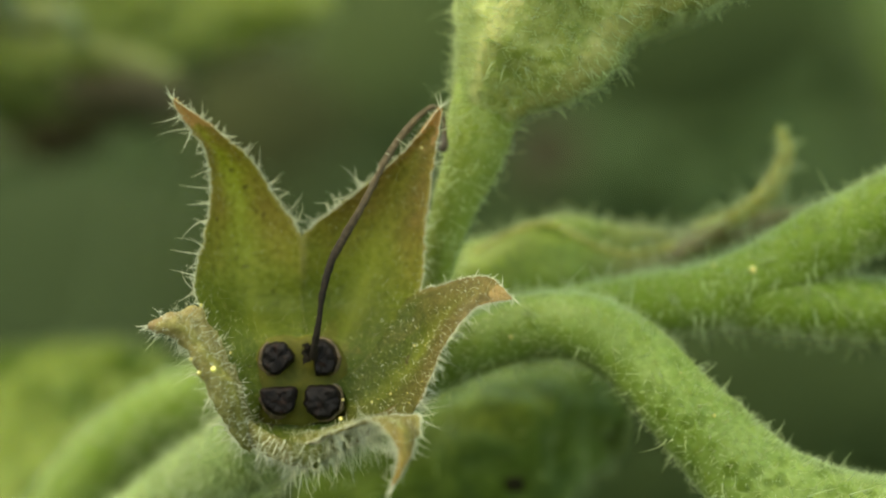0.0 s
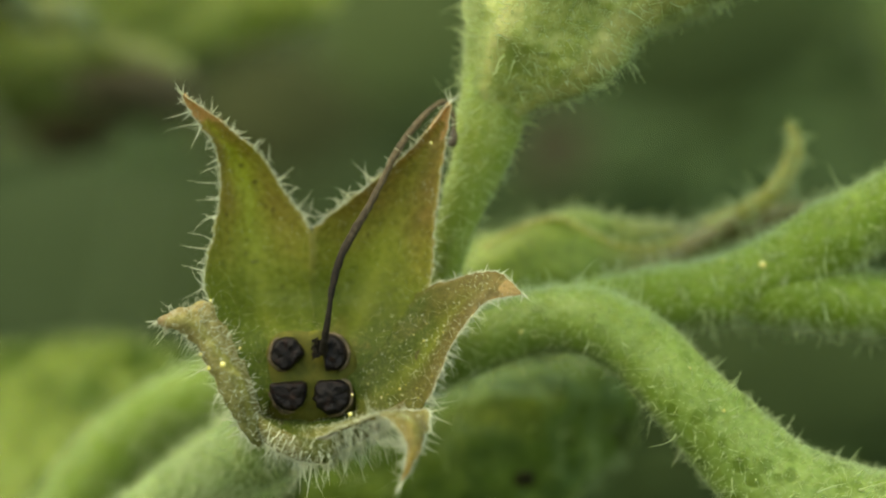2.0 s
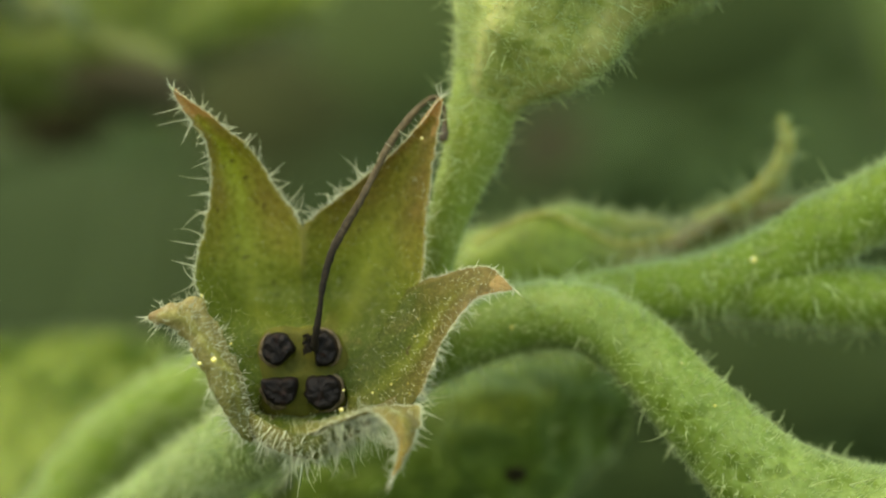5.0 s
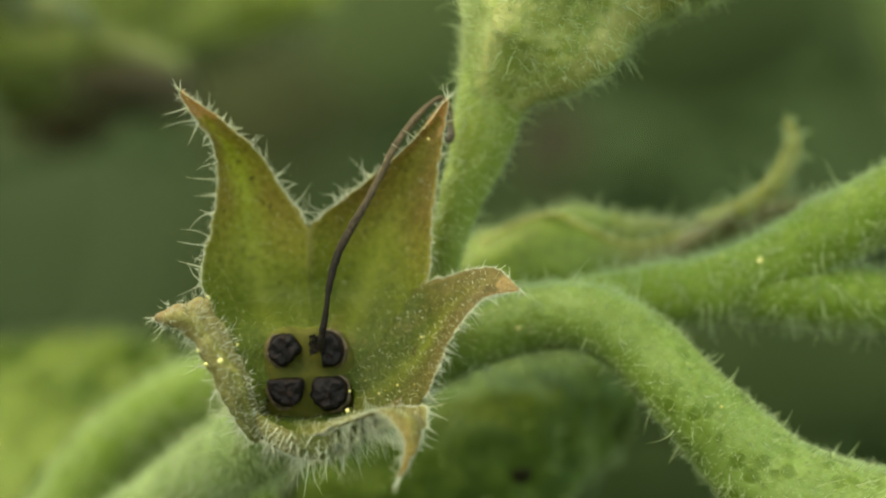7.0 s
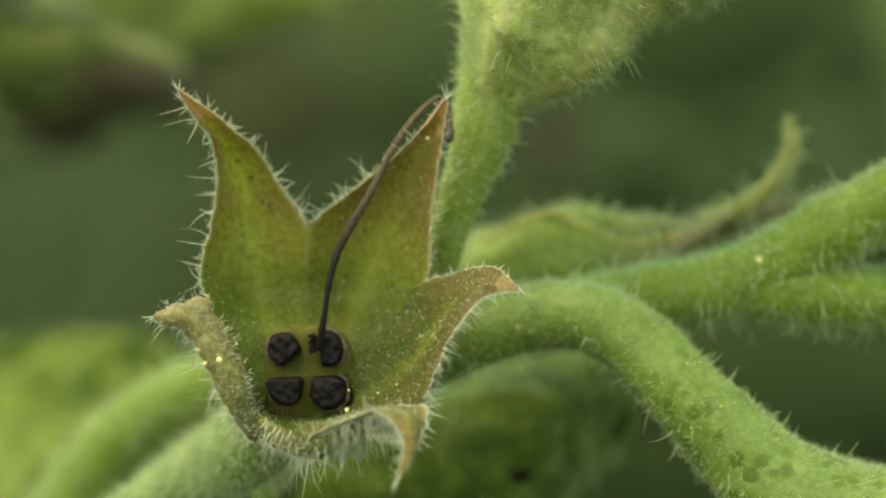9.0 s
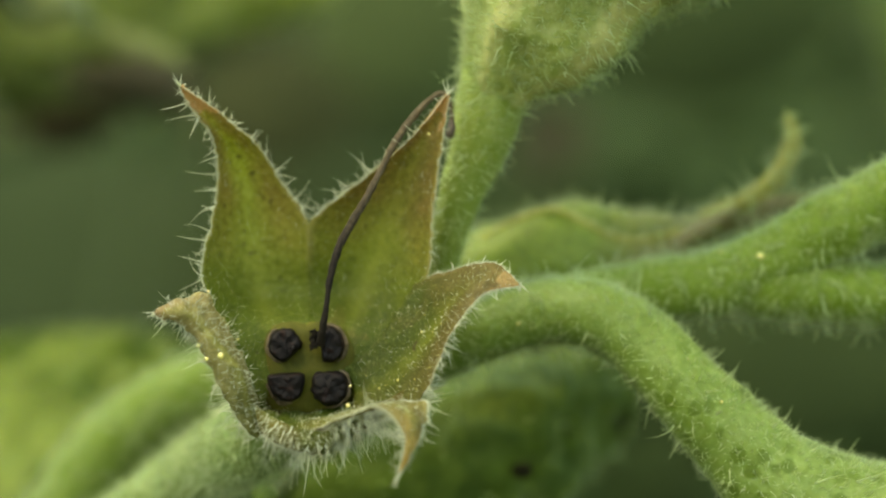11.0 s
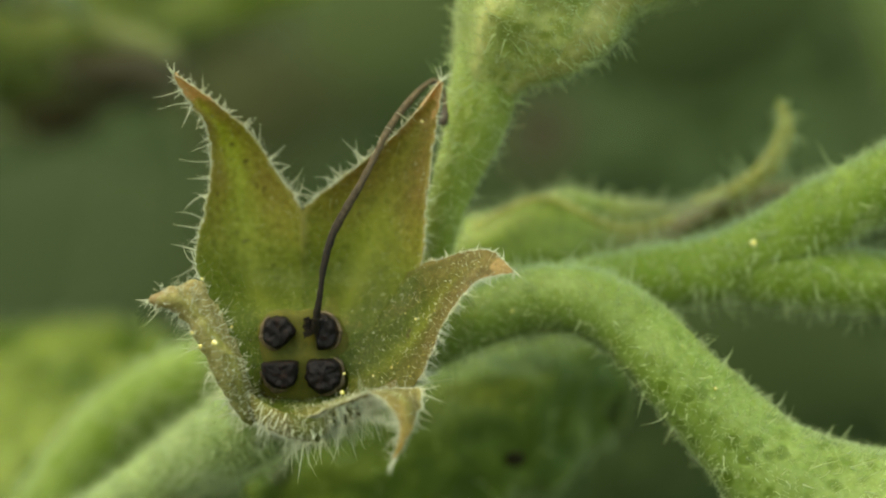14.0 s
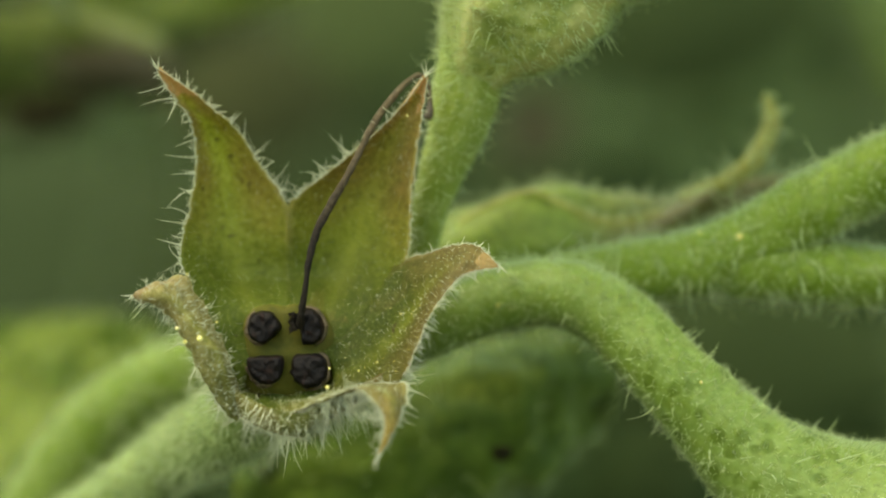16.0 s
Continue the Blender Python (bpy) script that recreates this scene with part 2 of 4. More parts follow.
HIGH_LEAF = skin("high_leaf_skin", (0.064, 0.092, 0.012), (0.102, 0.132, 0.019), (0.155, 0.185, 0.042), patches=(0.185, 0.215, 0.065), patch_scale=0.16, gloss=0.08)
DRY_TIP = skin("dry_tip_skin", (0.17, 0.175, 0.034), (0.27, 0.265, 0.06), (0.38, 0.36, 0.11))
FAR_STEM = skin("far_stem_skin", (0.034, 0.056, 0.013), (0.054, 0.084, 0.020), (0.08, 0.115, 0.03))
FAR_STALK = skin("far_stalk_skin", (0.046, 0.080, 0.010), (0.068, 0.112, 0.016), (0.095, 0.145, 0.026))
LOBE = lobe_skin("calyx_lobe", (0.235, 0.25, 0.022), (0.385, 0.41, 0.044), (0.51, 0.52, 0.10), (0.66, 0.42, 0.18), fresh_shade=(0.22, 0.68), browns=((0.19, 0.145, 0.024), (0.36, 0.275, 0.06)))
# greens deepened to stand in for shade on the floor beside the nutlets
RIGHT_LOBE = lobe_skin("browned_calyx_lobe", (0.20, 0.225, 0.014), (0.33, 0.365, 0.026), (0.46, 0.48, 0.07), (0.64, 0.39, 0.16), fresh_shade=(0.22, 0.72), dry=0.65, browns=((0.150, 0.102, 0.020), (0.290, 0.205, 0.052)), greens=((0.026, 0.052, 0.0012), (0.053, 0.090, 0.0035)))
PALE_LOBE = lobe_skin("pale_calyx_lobe", (0.18, 0.165, 0.05), (0.33, 0.29, 0.10), (0.50, 0.45, 0.20), (0.36, 0.26, 0.12), (0.50, 0.44, 0.16), fresh_shade=(0.10, 0.50), greens=((0.072, 0.080, 0.016), (0.150, 0.150, 0.038)), browns=((0.22, 0.175, 0.06), (0.46, 0.37, 0.17)))
# browner, darker lobe; its base greens also hold the cup's shade as colour
SIDE_LOBE = lobe_skin("side_calyx_lobe", (0.068, 0.082, 0.006), (0.115, 0.125, 0.012), (0.19, 0.185, 0.038), (0.50, 0.33, 0.13), rim=(0.22, 0.165, 0.06), fresh_shade=(0.4, 0.72), dry=0.65, side=0.85, browns=((0.088, 0.068, 0.015), (0.19, 0.148, 0.044)), greens=((0.033, 0.055, 0.0015), (0.066, 0.096, 0.004)))
FRONT_LOBE = lobe_skin("front_calyx_lobe", (0.115, 0.118, 0.020), (0.215, 0.210, 0.050), (0.38, 0.36, 0.13), (0.66, 0.44, 0.12), (0.56, 0.50, 0.18), browns=((0.13, 0.105, 0.034), (0.27, 0.22, 0.085)), fresh_shade=(0.12, 0.5), tip_from=0.77)
CUP = cup_skin()
HAIR = hair_skin("white_hair", (0.80, 0.82, 0.62))
STEM_HAIR = hair_skin("stem_hair", (0.70, 0.80, 0.48), 0.6)
NUT = nut_skin()
SCAR = plain_skin("receptacle_skin", (0.052, 0.056, 0.008), (0.098, 0.090, 0.016), 2.5, 0.6, 0.05, sss=0.3, gloss=0.1)
RIND = plain_skin("nutlet_rim_skin", (0.042, 0.030, 0.014), (0.14, 0.098, 0.052), 5.0, 0.6, 0.06)
STYLE = style_skin()
DARK_LEAF = plain_skin("dark_leaf_skin", (0.014, 0.013, 0.006), (0.032, 0.028, 0.013), 0.4, 0.8, 0.08, gloss=0.05)
PALE_LEAF = plain_skin("pale_leaf_skin", (0.12, 0.14, 0.045), (0.19, 0.215, 0.08), 0.6, 0.7, 0.1, sheer=0.3, gloss=0.1)
RUST_LEAF = plain_skin("rusty_leaf_skin", (0.040, 0.040, 0.022), (0.062, 0.052, 0.030), 0.3, 0.8, 0.1, sheer=0.2, gloss=0.05)
DRY_LEAF = plain_skin("dry_leaf_skin", (0.072, 0.072, 0.045), (0.125, 0.115, 0.075), 0.4, 0.8, 0.08, sheer=0.15, gloss=0.05)
STIGMA = plain_skin("stigma_skin", (0.045, 0.032, 0.02), (0.11, 0.08, 0.05), 6.0, 0.5, 0.06)
RESIN = plain_skin("resin_drop", (0.62, 0.52, 0.14), (0.80, 0.74, 0.30), 3.0, 0.12, 0.01, sss=0.5, gloss=0.7)
THICKET = thicket_skin("undergrowth_leaf", (0.0391, 0.0714, 0.0238), (0.0493, 0.0846, 0.0285), (0.0632, 0.103, 0.0351))
SOIL = plain_skin("soil", (0.014, 0.022, 0.007), (0.030, 0.042, 0.014), 0.2, 0.9, 3.0)


# ---- shapes ----
def mesh_of(name, verts, faces, mat, uvs=None, smooth=True):
    me = bpy.data.meshes.new(name)
    if isinstance(faces, np.ndarray):
        me.vertices.add(len(verts))
        me.vertices.foreach_set("co", np.asarray(verts, dtype=np.float32).ravel())
        me.loops.add(faces.size)
        me.loops.foreach_set("vertex_index", faces.astype(np.int32).ravel())
        me.polygons.add(len(faces))
        me.polygons.foreach_set("loop_start", np.arange(0, faces.size, 4, dtype=np.int32))
    else:
        me.from_pydata([tuple(v) for v in verts], [], faces)
    if uvs is not None:
        layer = me.uv_layers.new(name="UVMap")
        at = np.empty(len(me.loops), dtype=np.int32)
        me.loops.foreach_get("vertex_index", at)
        layer.data.foreach_set("uv", np.asarray(uvs, dtype=np.float32)[at].ravel())
    if smooth:
        me.polygons.foreach_set("use_smooth", [True] * len(me.polygons))
    me.materials.append(mat)
    me.update()
    return me


def holder(name, base, label, category, group=""):
    ob = tagged(new(name), label, category, group)
    ob.location = Vector(base) * MM
    ob.empty_display_size = 0.001
    return ob


def part(name, me, parent, label="", kind=""):
    ob = tagged(new(name, me), label, kind=kind)
    ob.parent = parent
    if parent.type == "EMPTY":
        ob.matrix_parent_inverse = Matrix.Translation(-parent.location)
    return ob


def spline(points, n):
    """n + 1 places along a smooth curve through the points (tuples of any length)."""
    p = np.array(points, dtype=float)
    p = np.vstack([2 * p[0] - p[1], p, 2 * p[-1] - p[-2]])
    out = []
    last = len(points) - 1
    for k in range(n + 1):
        s = k / n * last
        i = min(int(s), last - 1)
        f = s - i
        a, b, c, d = p[i], p[i + 1], p[i + 2], p[i + 3]
        out.append(0.5 * (2 * b + (c - a) * f + (2 * a - 5 * b + 4 * c - d) * f * f + (3 * b - a - 3 * c + d) * f ** 3))
    return np.array(out)


def unit(v):
    return v / (np.linalg.norm(v, axis=-1, keepdims=True) + 1e-12)


def lump(p, scale, seed=0.0):
    return noise.noise(Vector((p[0] * scale + seed, p[1] * scale - seed, p[2] * scale)))


def tube(points, n=60, sides=28, uneven=0.05, flute=(0, 0.0), flat=1.0, closed=(True, True), scaly=0.0):
    """A limb along (x, y, z, radius[, side radius]) points. Returns verts, faces, uvs and the arrays of places and normals."""
    s = spline(points, n)
    c, r = s[:, :3], np.maximum(s[:, 3], 0.004)
    r2 = s[:, 4] if s.shape[1] > 4 else r * flat
    t = unit(np.gradient(c, axis=0))
    side = np.cross(t[0], (0.0, 1.0, 0.0))
    side = unit(side if np.linalg.norm(side) > 0.1 else np.cross(t[0], (1.0, 0, 0)))
    rows, norms, uvs = [], [], []
    for i in range(n + 1):
        side = unit(side - t[i] * np.dot(side, t[i]))
        other = np.cross(t[i], side)
        ring, nr = [], []
        for j in range(sides):
            a = 2 * math.pi * j / sides
            d = math.cos(a) * side * r[i] + math.sin(a) * other * r2[i]
            q = c[i] + d
            k = 1 + uneven * (lump(q, 0.45) + 0.6 * lump(q, 1.3, 5.0)) + flute[1] * math.cos(flute[0] * a) + (scaly * (lump(q, 6.0) + lump(c[i], 3.0, 9.0)) if scaly else 0.0)
            ring.append(c[i] + d * k)
            nr.append(math.cos(a) * side * r2[i] + math.sin(a) * other * r[i])
            uvs.append((j / sides, i / n))
        rows.append(ring)
        norms.append(nr)
    P, N = np.array(rows), unit(np.array(norms))
    verts = P.reshape(-1, 3)
    faces = []
    for i in range(n):
        for j in range(sides):
            a, b = i * sides + j, i * sides + (j + 1) % sides
            faces.append((a, b, b + sides, a + sides))
    if closed[0]:
        faces.append(tuple(range(sides))[::-1])
    if closed[1]:
        faces.append(tuple(range(n * sides, (n + 1) * sides)))
    return verts, faces, uvs, P, N


def blade(left, mid, right, n=44, m=18, thick=0.16, uneven=0.05, ripple=0.0, ragged=0.0, rim=0.45):
    """A thin curved leaf between two margins and a midrib, each from base to tip. Returns verts, faces, uvs, the grid of the inner face and its normals."""
    L, M, R = (spline(k, n) for k in (left, mid, right))
    w = np.linspace(-1, 1, m + 1)
    G = (L[:, None] * ((w * w - w) / 2)[None, :, None] + M[:, None] * (1 - w * w)[None, :, None] + R[:, None] * ((w * w + w) / 2)[None, :, None])
    N = unit(np.cross(np.gradient(G, axis=1), np.gradient(G, axis=0)))
    for i in range(n + 1):
        for j in range(m + 1):
            k = uneven * (lump(G[i, j], 0.8) + 0.5 * lump(G[i, j], 2.4, 3.0)) + ripple * math.cos(w[j] * 9.0) * (1 - i / n)
            k -= 0.07 * math.exp(-(w[j] / 0.2) ** 2) * (1 - 0.8 * i / n)
            G[i, j] += N[i, j] * k
            if ragged:
                G[i, j] += unit(R[i] - L[i] + 1e-6) * w[j] ** 5 * ragged * min(1.0, 7 - 7 * i / n) * (lump(G[i, j], 2.2, 7.0) + 0.8 * lump(G[i, j], 6.0, 2.0))
    T = thick * (rim + (1 - rim) * (1 - w ** 4))[None, :, None] * np.linspace(1.0, 0.55, n + 1)[:, None, None]
    B = G - N * T
    verts = np.vstack([G.reshape(-1, 3), B.reshape(-1, 3)])
    uv = [((w[j] + 1) / 2, i / n) for i in range(n + 1) for j in range(m + 1)]
    faces, k, o = [], m + 1, (n + 1) * (m + 1)
    for i in range(n):
        for j in range(m):
            a = i * k + j
            faces.append((a, a + k, a + k + 1, a + 1))
            faces.append((o + a, o + a + 1, o + a + k + 1, o + a + k))
        a, b = i * k, i * k + m
        faces.append((a, o + a, o + a + k, a + k))
        faces.append((b, b + k, o + b + k, o + b))
    for j in range(m):
        faces.append((j, j + 1, o + j + 1, o + j))
        a = n * k + j
        faces.append((a, o + a, o + a + 1, a + 1))
    return verts, faces, uv + uv, G, N


class Hairs:
    """Tapered bent hairs, gathered into one mesh."""

    def __init__(self, seed):
        self.rng = random.Random(seed)
        self.verts, self.faces, self.blocks = [], [], []

    def carpet(self, P, N, count, length, radius, lean=(0, 0, 0), spread=0.3, wrap=False, keep=None, bend=0.5):
        """A dense nap of very fine short hairs over a grid of places and normals."""
        rng = np.random.default_rng(self.rng.randrange(10 ** 6))
        n, m = P.shape[0], P.shape[1]
        size = np.linalg.norm(np.gradient(P, axis=0), axis=2) * np.linalg.norm(np.gradient(P, axis=1), axis=2)
        cum = np.cumsum(size.ravel())
        k = np.minimum(np.searchsorted(cum, rng.random(count) * cum[-1]), n * m - 1)
        i, j = np.minimum(k // m, n - 2), k % m
        j2 = (j + 1) % m if wrap else np.minimum(j + 1, m - 1)
        f, g = rng.random((count, 1)), rng.random((count, 1))
        base = (P[i, j] * (1 - f) + P[i + 1, j] * f) * (1 - g) + (P[i, j2] * (1 - f) + P[i + 1, j2] * f) * g
        way = N[i, j] + rng.normal(0, spread, (count, 3)) + np.array(lean)
        if keep is not None:
            ok = np.array([keep(p, a / n, b / m) for p, a, b in zip(base, i, j)], dtype=bool)
            base, way = base[ok], way[ok]
        way = unit(way)
        count = len(base)
        turn = unit(np.cross(way, rng.normal(0, 1, (count, 3))))
        other = np.cross(way, turn)
        long = rng.uniform(length[0], length[1], (count, 1)) * np.where(rng.random((count, 1)) < 0.85, 1.0, 1.5)
        thin = radius * rng.uniform(0.7, 1.2, (count, 1))
        curl = rng.uniform(-bend, bend, (count, 1))
        rings = []
        for f, w in ((-0.05, 1.3), (0.5, 0.75), (1.0, 0.2)):
            c = base + way * long * f + turn * curl * long * max(f, 0) ** 2
            for a in (0.0, 2.0944, 4.1888):
                rings.append(c + (turn * math.cos(a) + other * math.sin(a)) * thin * w)
        verts = np.stack(rings, axis=1).reshape(-1, 3)
        one = np.array([(r * 3 + a, r * 3 + (a + 1) % 3, r * 3 + 3 + (a + 1) % 3, r * 3 + 3 + a) for r in (0, 1) for a in (0, 1, 2)])
        self.blocks.append((verts, (one[None] + (np.arange(count) * 9)[:, None, None]).reshape(-1, 4)))

    def add(self, base, way, length, radius, bend=0.5, sides=4, steps=4):
        rng = self.rng
        way = unit(np.array(way, dtype=float))
        turn = unit(np.cross(way, (rng.uniform(-1, 1), rng.uniform(-1, 1), rng.uniform(-1, 1))))
        other = np.cross(way, turn)
        o = len(self.verts)
        lean = rng.uniform(-bend, bend)
        for k in range(steps + 1):
            f = k / steps
            c = base + way * length * (f - 0.05) + turn * lean * length * f * f
            r = radius * (1 - f) ** 0.9 * (1.4 if k == 0 else 1.0) + 0.003
            for j in range(sides):
                a = 2 * math.pi * j / sides
                self.verts.append(c + (turn * math.cos(a) + other * math.sin(a)) * r)
        for k in range(steps):
            for j in range(sides):
                a, b = o + k * sides + j, o + k * sides + (j + 1) % sides
                self.faces.append((a, b, b + sides, a + sides))

    def on(self, P, N, count, length, radius, lean=(0, 0, 0), spread=0.45, wrap=False, keep=None, bend=0.35):
        """Scatters hairs over a grid of places and normals."""
        rng = self.rng
        n, m = P.shape[0], P.shape[1]
        size = np.linalg.norm(np.gradient(P, axis=0), axis=2) * np.linalg.norm(np.gradient(P, axis=1), axis=2)
        cum = np.cumsum(size.ravel())
        for _ in range(count):
            k = min(int(np.searchsorted(cum, rng.random() * cum[-1])), n * m - 1)
            i, j = min(k // m, n - 2), k % m
            j2 = (j + 1) % m if wrap else min(j + 1, m - 1)
            f, g = rng.random(), rng.random()
            p = (P[i, j] * (1 - f) + P[i + 1, j] * f) * (1 - g) + (P[i, j2] * (1 - f) + P[i + 1, j2] * f) * g
            if keep is not None and not keep(p, i / n, j / m):
                continue
            w = N[i, j] + np.array([rng.gauss(0, spread) for _ in range(3)]) + np.array(lean)
            self.add(p, w, rng.uniform(*length) * (1 if rng.random() < 0.8 else 1.5), radius * rng.uniform(0.7, 1.2), bend)

    def along(self, edge, inner, count, length, radius, start=0.2, stop=1.0, up=0.25, spread=0.35, bend=0.5):
        """Hairs that stand out from a margin, away from the inner line."""
        rng = self.rng
        n = len(edge) - 1
        tang = unit(np.gradient(edge, axis=0))
        for k in range(count):
            s = (start + (stop - start) * (k + rng.random()) / count) * n
            i = min(int(s), n - 1)
            p = edge[i] + (edge[i + 1] - edge[i]) * (s - i)
            out = edge[i] - inner[i]
            out = out - tang[i] * np.dot(out, tang[i])
            w = unit(out) + tang[i] * (up + rng.gauss(0, 0.25)) + np.array([rng.gauss(0, spread) for _ in range(3)])
            self.add(p, w, rng.uniform(*length), radius * rng.uniform(0.7, 1.2), bend)

    def mesh(self, name, mat):
        verts, faces, o = [], [], 0
        for v, f in [(np.array(self.verts).reshape(-1, 3), np.array(self.faces, dtype=np.int64).reshape(-1, 4))] + self.blocks:
            verts.append(v)
            faces.append(f + o)
            o += len(v)
        return mesh_of(name, np.vstack(verts) * MM, np.vstack(faces), mat)


def solid(name, made, mat):
    return mesh_of(name, np.array(made[0]) * MM, made[1], mat, made[2])


def drop(at, size):
    bm = bmesh.new()
    bmesh.ops.create_icosphere(bm, subdivisions=2, radius=size * MM)
    for v in bm.verts:
        v.co = v.co * (1 + 0.15 * noise.noise(v.co * 3000 + Vector(at))) + Vector(at) * MM
    me = bpy.data.meshes.new("resin_drop")
    bm.to_mesh(me)
    bm.free()
    me.polygons.foreach_set("use_smooth", [True] * len(me.polygons))
    me.materials.append(RESIN)
    return me


# ---- ground ----
bm = bmesh.new()
bmesh.ops.create_grid(bm, x_segments=60, y_segments=60, size=0.6)
for v in bm.verts:
    bank = min(max(v.co.y - 0.06, 0.0), 0.5)
    v.co.z = -0.22 + bank + 0.006 * noise.noise(v.co * 22)
    far = max(abs(v.co.x), abs(v.co.y))
    if far > 0.59:
        v.co.x, v.co.y = v.co.x * 3000, v.co.y * 3000
me = bpy.data.meshes.new("ground")
bm.to_mesh(me)
bm.free()
me.materials.append(SOIL)
tagged(new("ground", me), "dark mossy soil rising as a bank under undergrowth", "ground", kind="structure")


# ---- the dry calyx with its four nutlets ----
calyx = holder("seed_calyx", (-4.71, 3, -5.96), "open dried olive-green calyx with five hairy lobes holding four dark nutlets", "calyx")
fringe = Hairs(3)


def calyx_lobe(label, left, mid, right, fringe_left, fringe_right, inside=45, outside=120, thick=0.16, out_len=(0.2, 0.6), mat=None, ragged=0.10, uneven=0.06, nap=(500, 0.04, 0.10), rim=0.3, back=1.5, glands=(0, (0, 1), (0, 1), (0.02, 0.03))):
    made = blade(left, mid, right, 72, 24, thick, uneven, ragged=ragged, rim=rim)
    part("lobe", solid("lobe", made, mat or LOBE), calyx, label)
    G, N = made[3], made[4]
    for edge, (count, a, b, start) in ((0, fringe_left), (-1, fringe_right)):
        fringe.along(G[:, edge], G[:, len(G[0]) // 2], count // 14, (a, b), 0.0175, start, 0.93, up=0.15, spread=0.22, bend=0.8)
        fringe.along(G[:, edge], G[:, len(G[0]) // 2], count // 9, (0.12, a), 0.014, start, spread=0.35)
        fringe.along(G[:, edge], G[:, len(G[0]) // 2], int(count * 1.4), (0.04, 0.13), 0.0075, start, spread=0.7)
        tip = Vector(G[-1, 0] - G[-6, 0]).normalized()
        for _ in range(3):
            fringe.add(G[-1, 0], np.array(tip) + [fringe.rng.gauss(0, 0.35) for _ in range(3)], fringe.rng.uniform(0.25, 0.6), 0.024)
    fringe.carpet(G, N, nap[0], nap[1:], 0.005, spread=0.6, lean=(0, 0, 0.2))
    fringe.carpet(G - N * thick, -N, int(nap[0] * back), (nap[1] * 1.5, nap[2] * 1.5), 0.007, spread=0.5)
    fringe.on(G, N, inside, (0.03, 0.10), 0.012, spread=0.6)
    fringe.on(G - N * thick, -N, outside, out_len, 0.014, spread=0.4)
    for _ in range(glands[0]):
        i, j = int(len(G) * fringe.rng.uniform(*glands[1])), int(len(G[0]) * fringe.rng.uniform(*glands[2]))
        part("resin_drop", drop(G[i, j] + N[i, j] * 0.01, fringe.rng.uniform(*glands[3])), calyx, "shiny yellow resin drop")
    return G, N


# back lobes, standing up behind the nutlets
calyx_lobe("tall olive-green lobe with a brown margin and orange tip",
           [(-6.02, 0.6, -5.64), (-6.87, 0.4, -3.69), (-7.83, 0.6, -1.89), (-7.99, 0.9, -0.71), (-7.71, 1.2, 0.57), (-7.47, 1.4, 1.94), (-7.71, 1.2, 3.12), (-8.23, 0.9, 4.0), (-8.66, 0.4, 4.76)],
           [(-5.34, 0.75, -4.07), (-5.76, 1.05, -2.9), (-6.18, 2.3, -1.93), (-6.38, 2.4, -0.91), (-6.53, 2.4, 0.2), (-6.65, 2.3, 1.5), (-7.15, 1.9, 2.97), (-7.9, 1.2, 3.9), (-8.63, 0.4, 4.74)],
           [(-4.44, 0.8, -3.89), (-4.49, 1.1, -2.9), (-4.59, 2.2, -1.83), (-4.6, 2.1, -0.72), (-4.61, 1.9, 0.46), (-5.37, 1.8, 1.53), (-6.16, 1.5, 2.77), (-7.42, 1, 3.93), (-8.6, 0.4, 4.72)],
           (250, 0.55, 1.25, 0.25), (190, 0.4, 0.9, 0.51))
calyx_lobe("broad olive-green lobe browned towards its orange tip",
           [(-4.62, 0.8, -3.89), (-4.6, 1.1, -2.9), (-4.64, 2.2, -1.83), (-4.62, 2.1, -0.72), (-4.57, 1.9, 0.46), (-3.57, 1.7, 1.27), (-2.46, 1.5, 2.13), (-1.13, 1.1, 3.27), (-0.09, 0.6, 4.52)],
           [(-3.8, 0.75, -4.16), (-3.36, 1.1, -3.08), (-2.94, 2.3, -2.02), (-2.52, 2.4, -0.91), (-2.15, 2.3, 0.2), (-1.74, 2.1, 1.31), (-1.25, 1.7, 2.41), (-0.58, 1.2, 3.58), (-0.07, 0.6, 4.52)],
           [(-3.13, 0.76, -4.6), (-2.11, 0.78, -3.89), (-1.31, 0.92, -2.71), (-0.78, 1.1, -1.41), (-0.62, 1.2, -0.16), (-0.55, 1.2, 1.02), (-0.4, 1.1, 2.3), (-0.18, 0.9, 3.48), (-0.02, 0.6, 4.44)],
           (210, 0.3, 0.8, 0.51), (130, 0.12, 0.3, 0.35), mat=RIGHT_LOBE, glands=(7, (0.3, 0.85), (0.3, 0.95), (0.014, 0.026)))
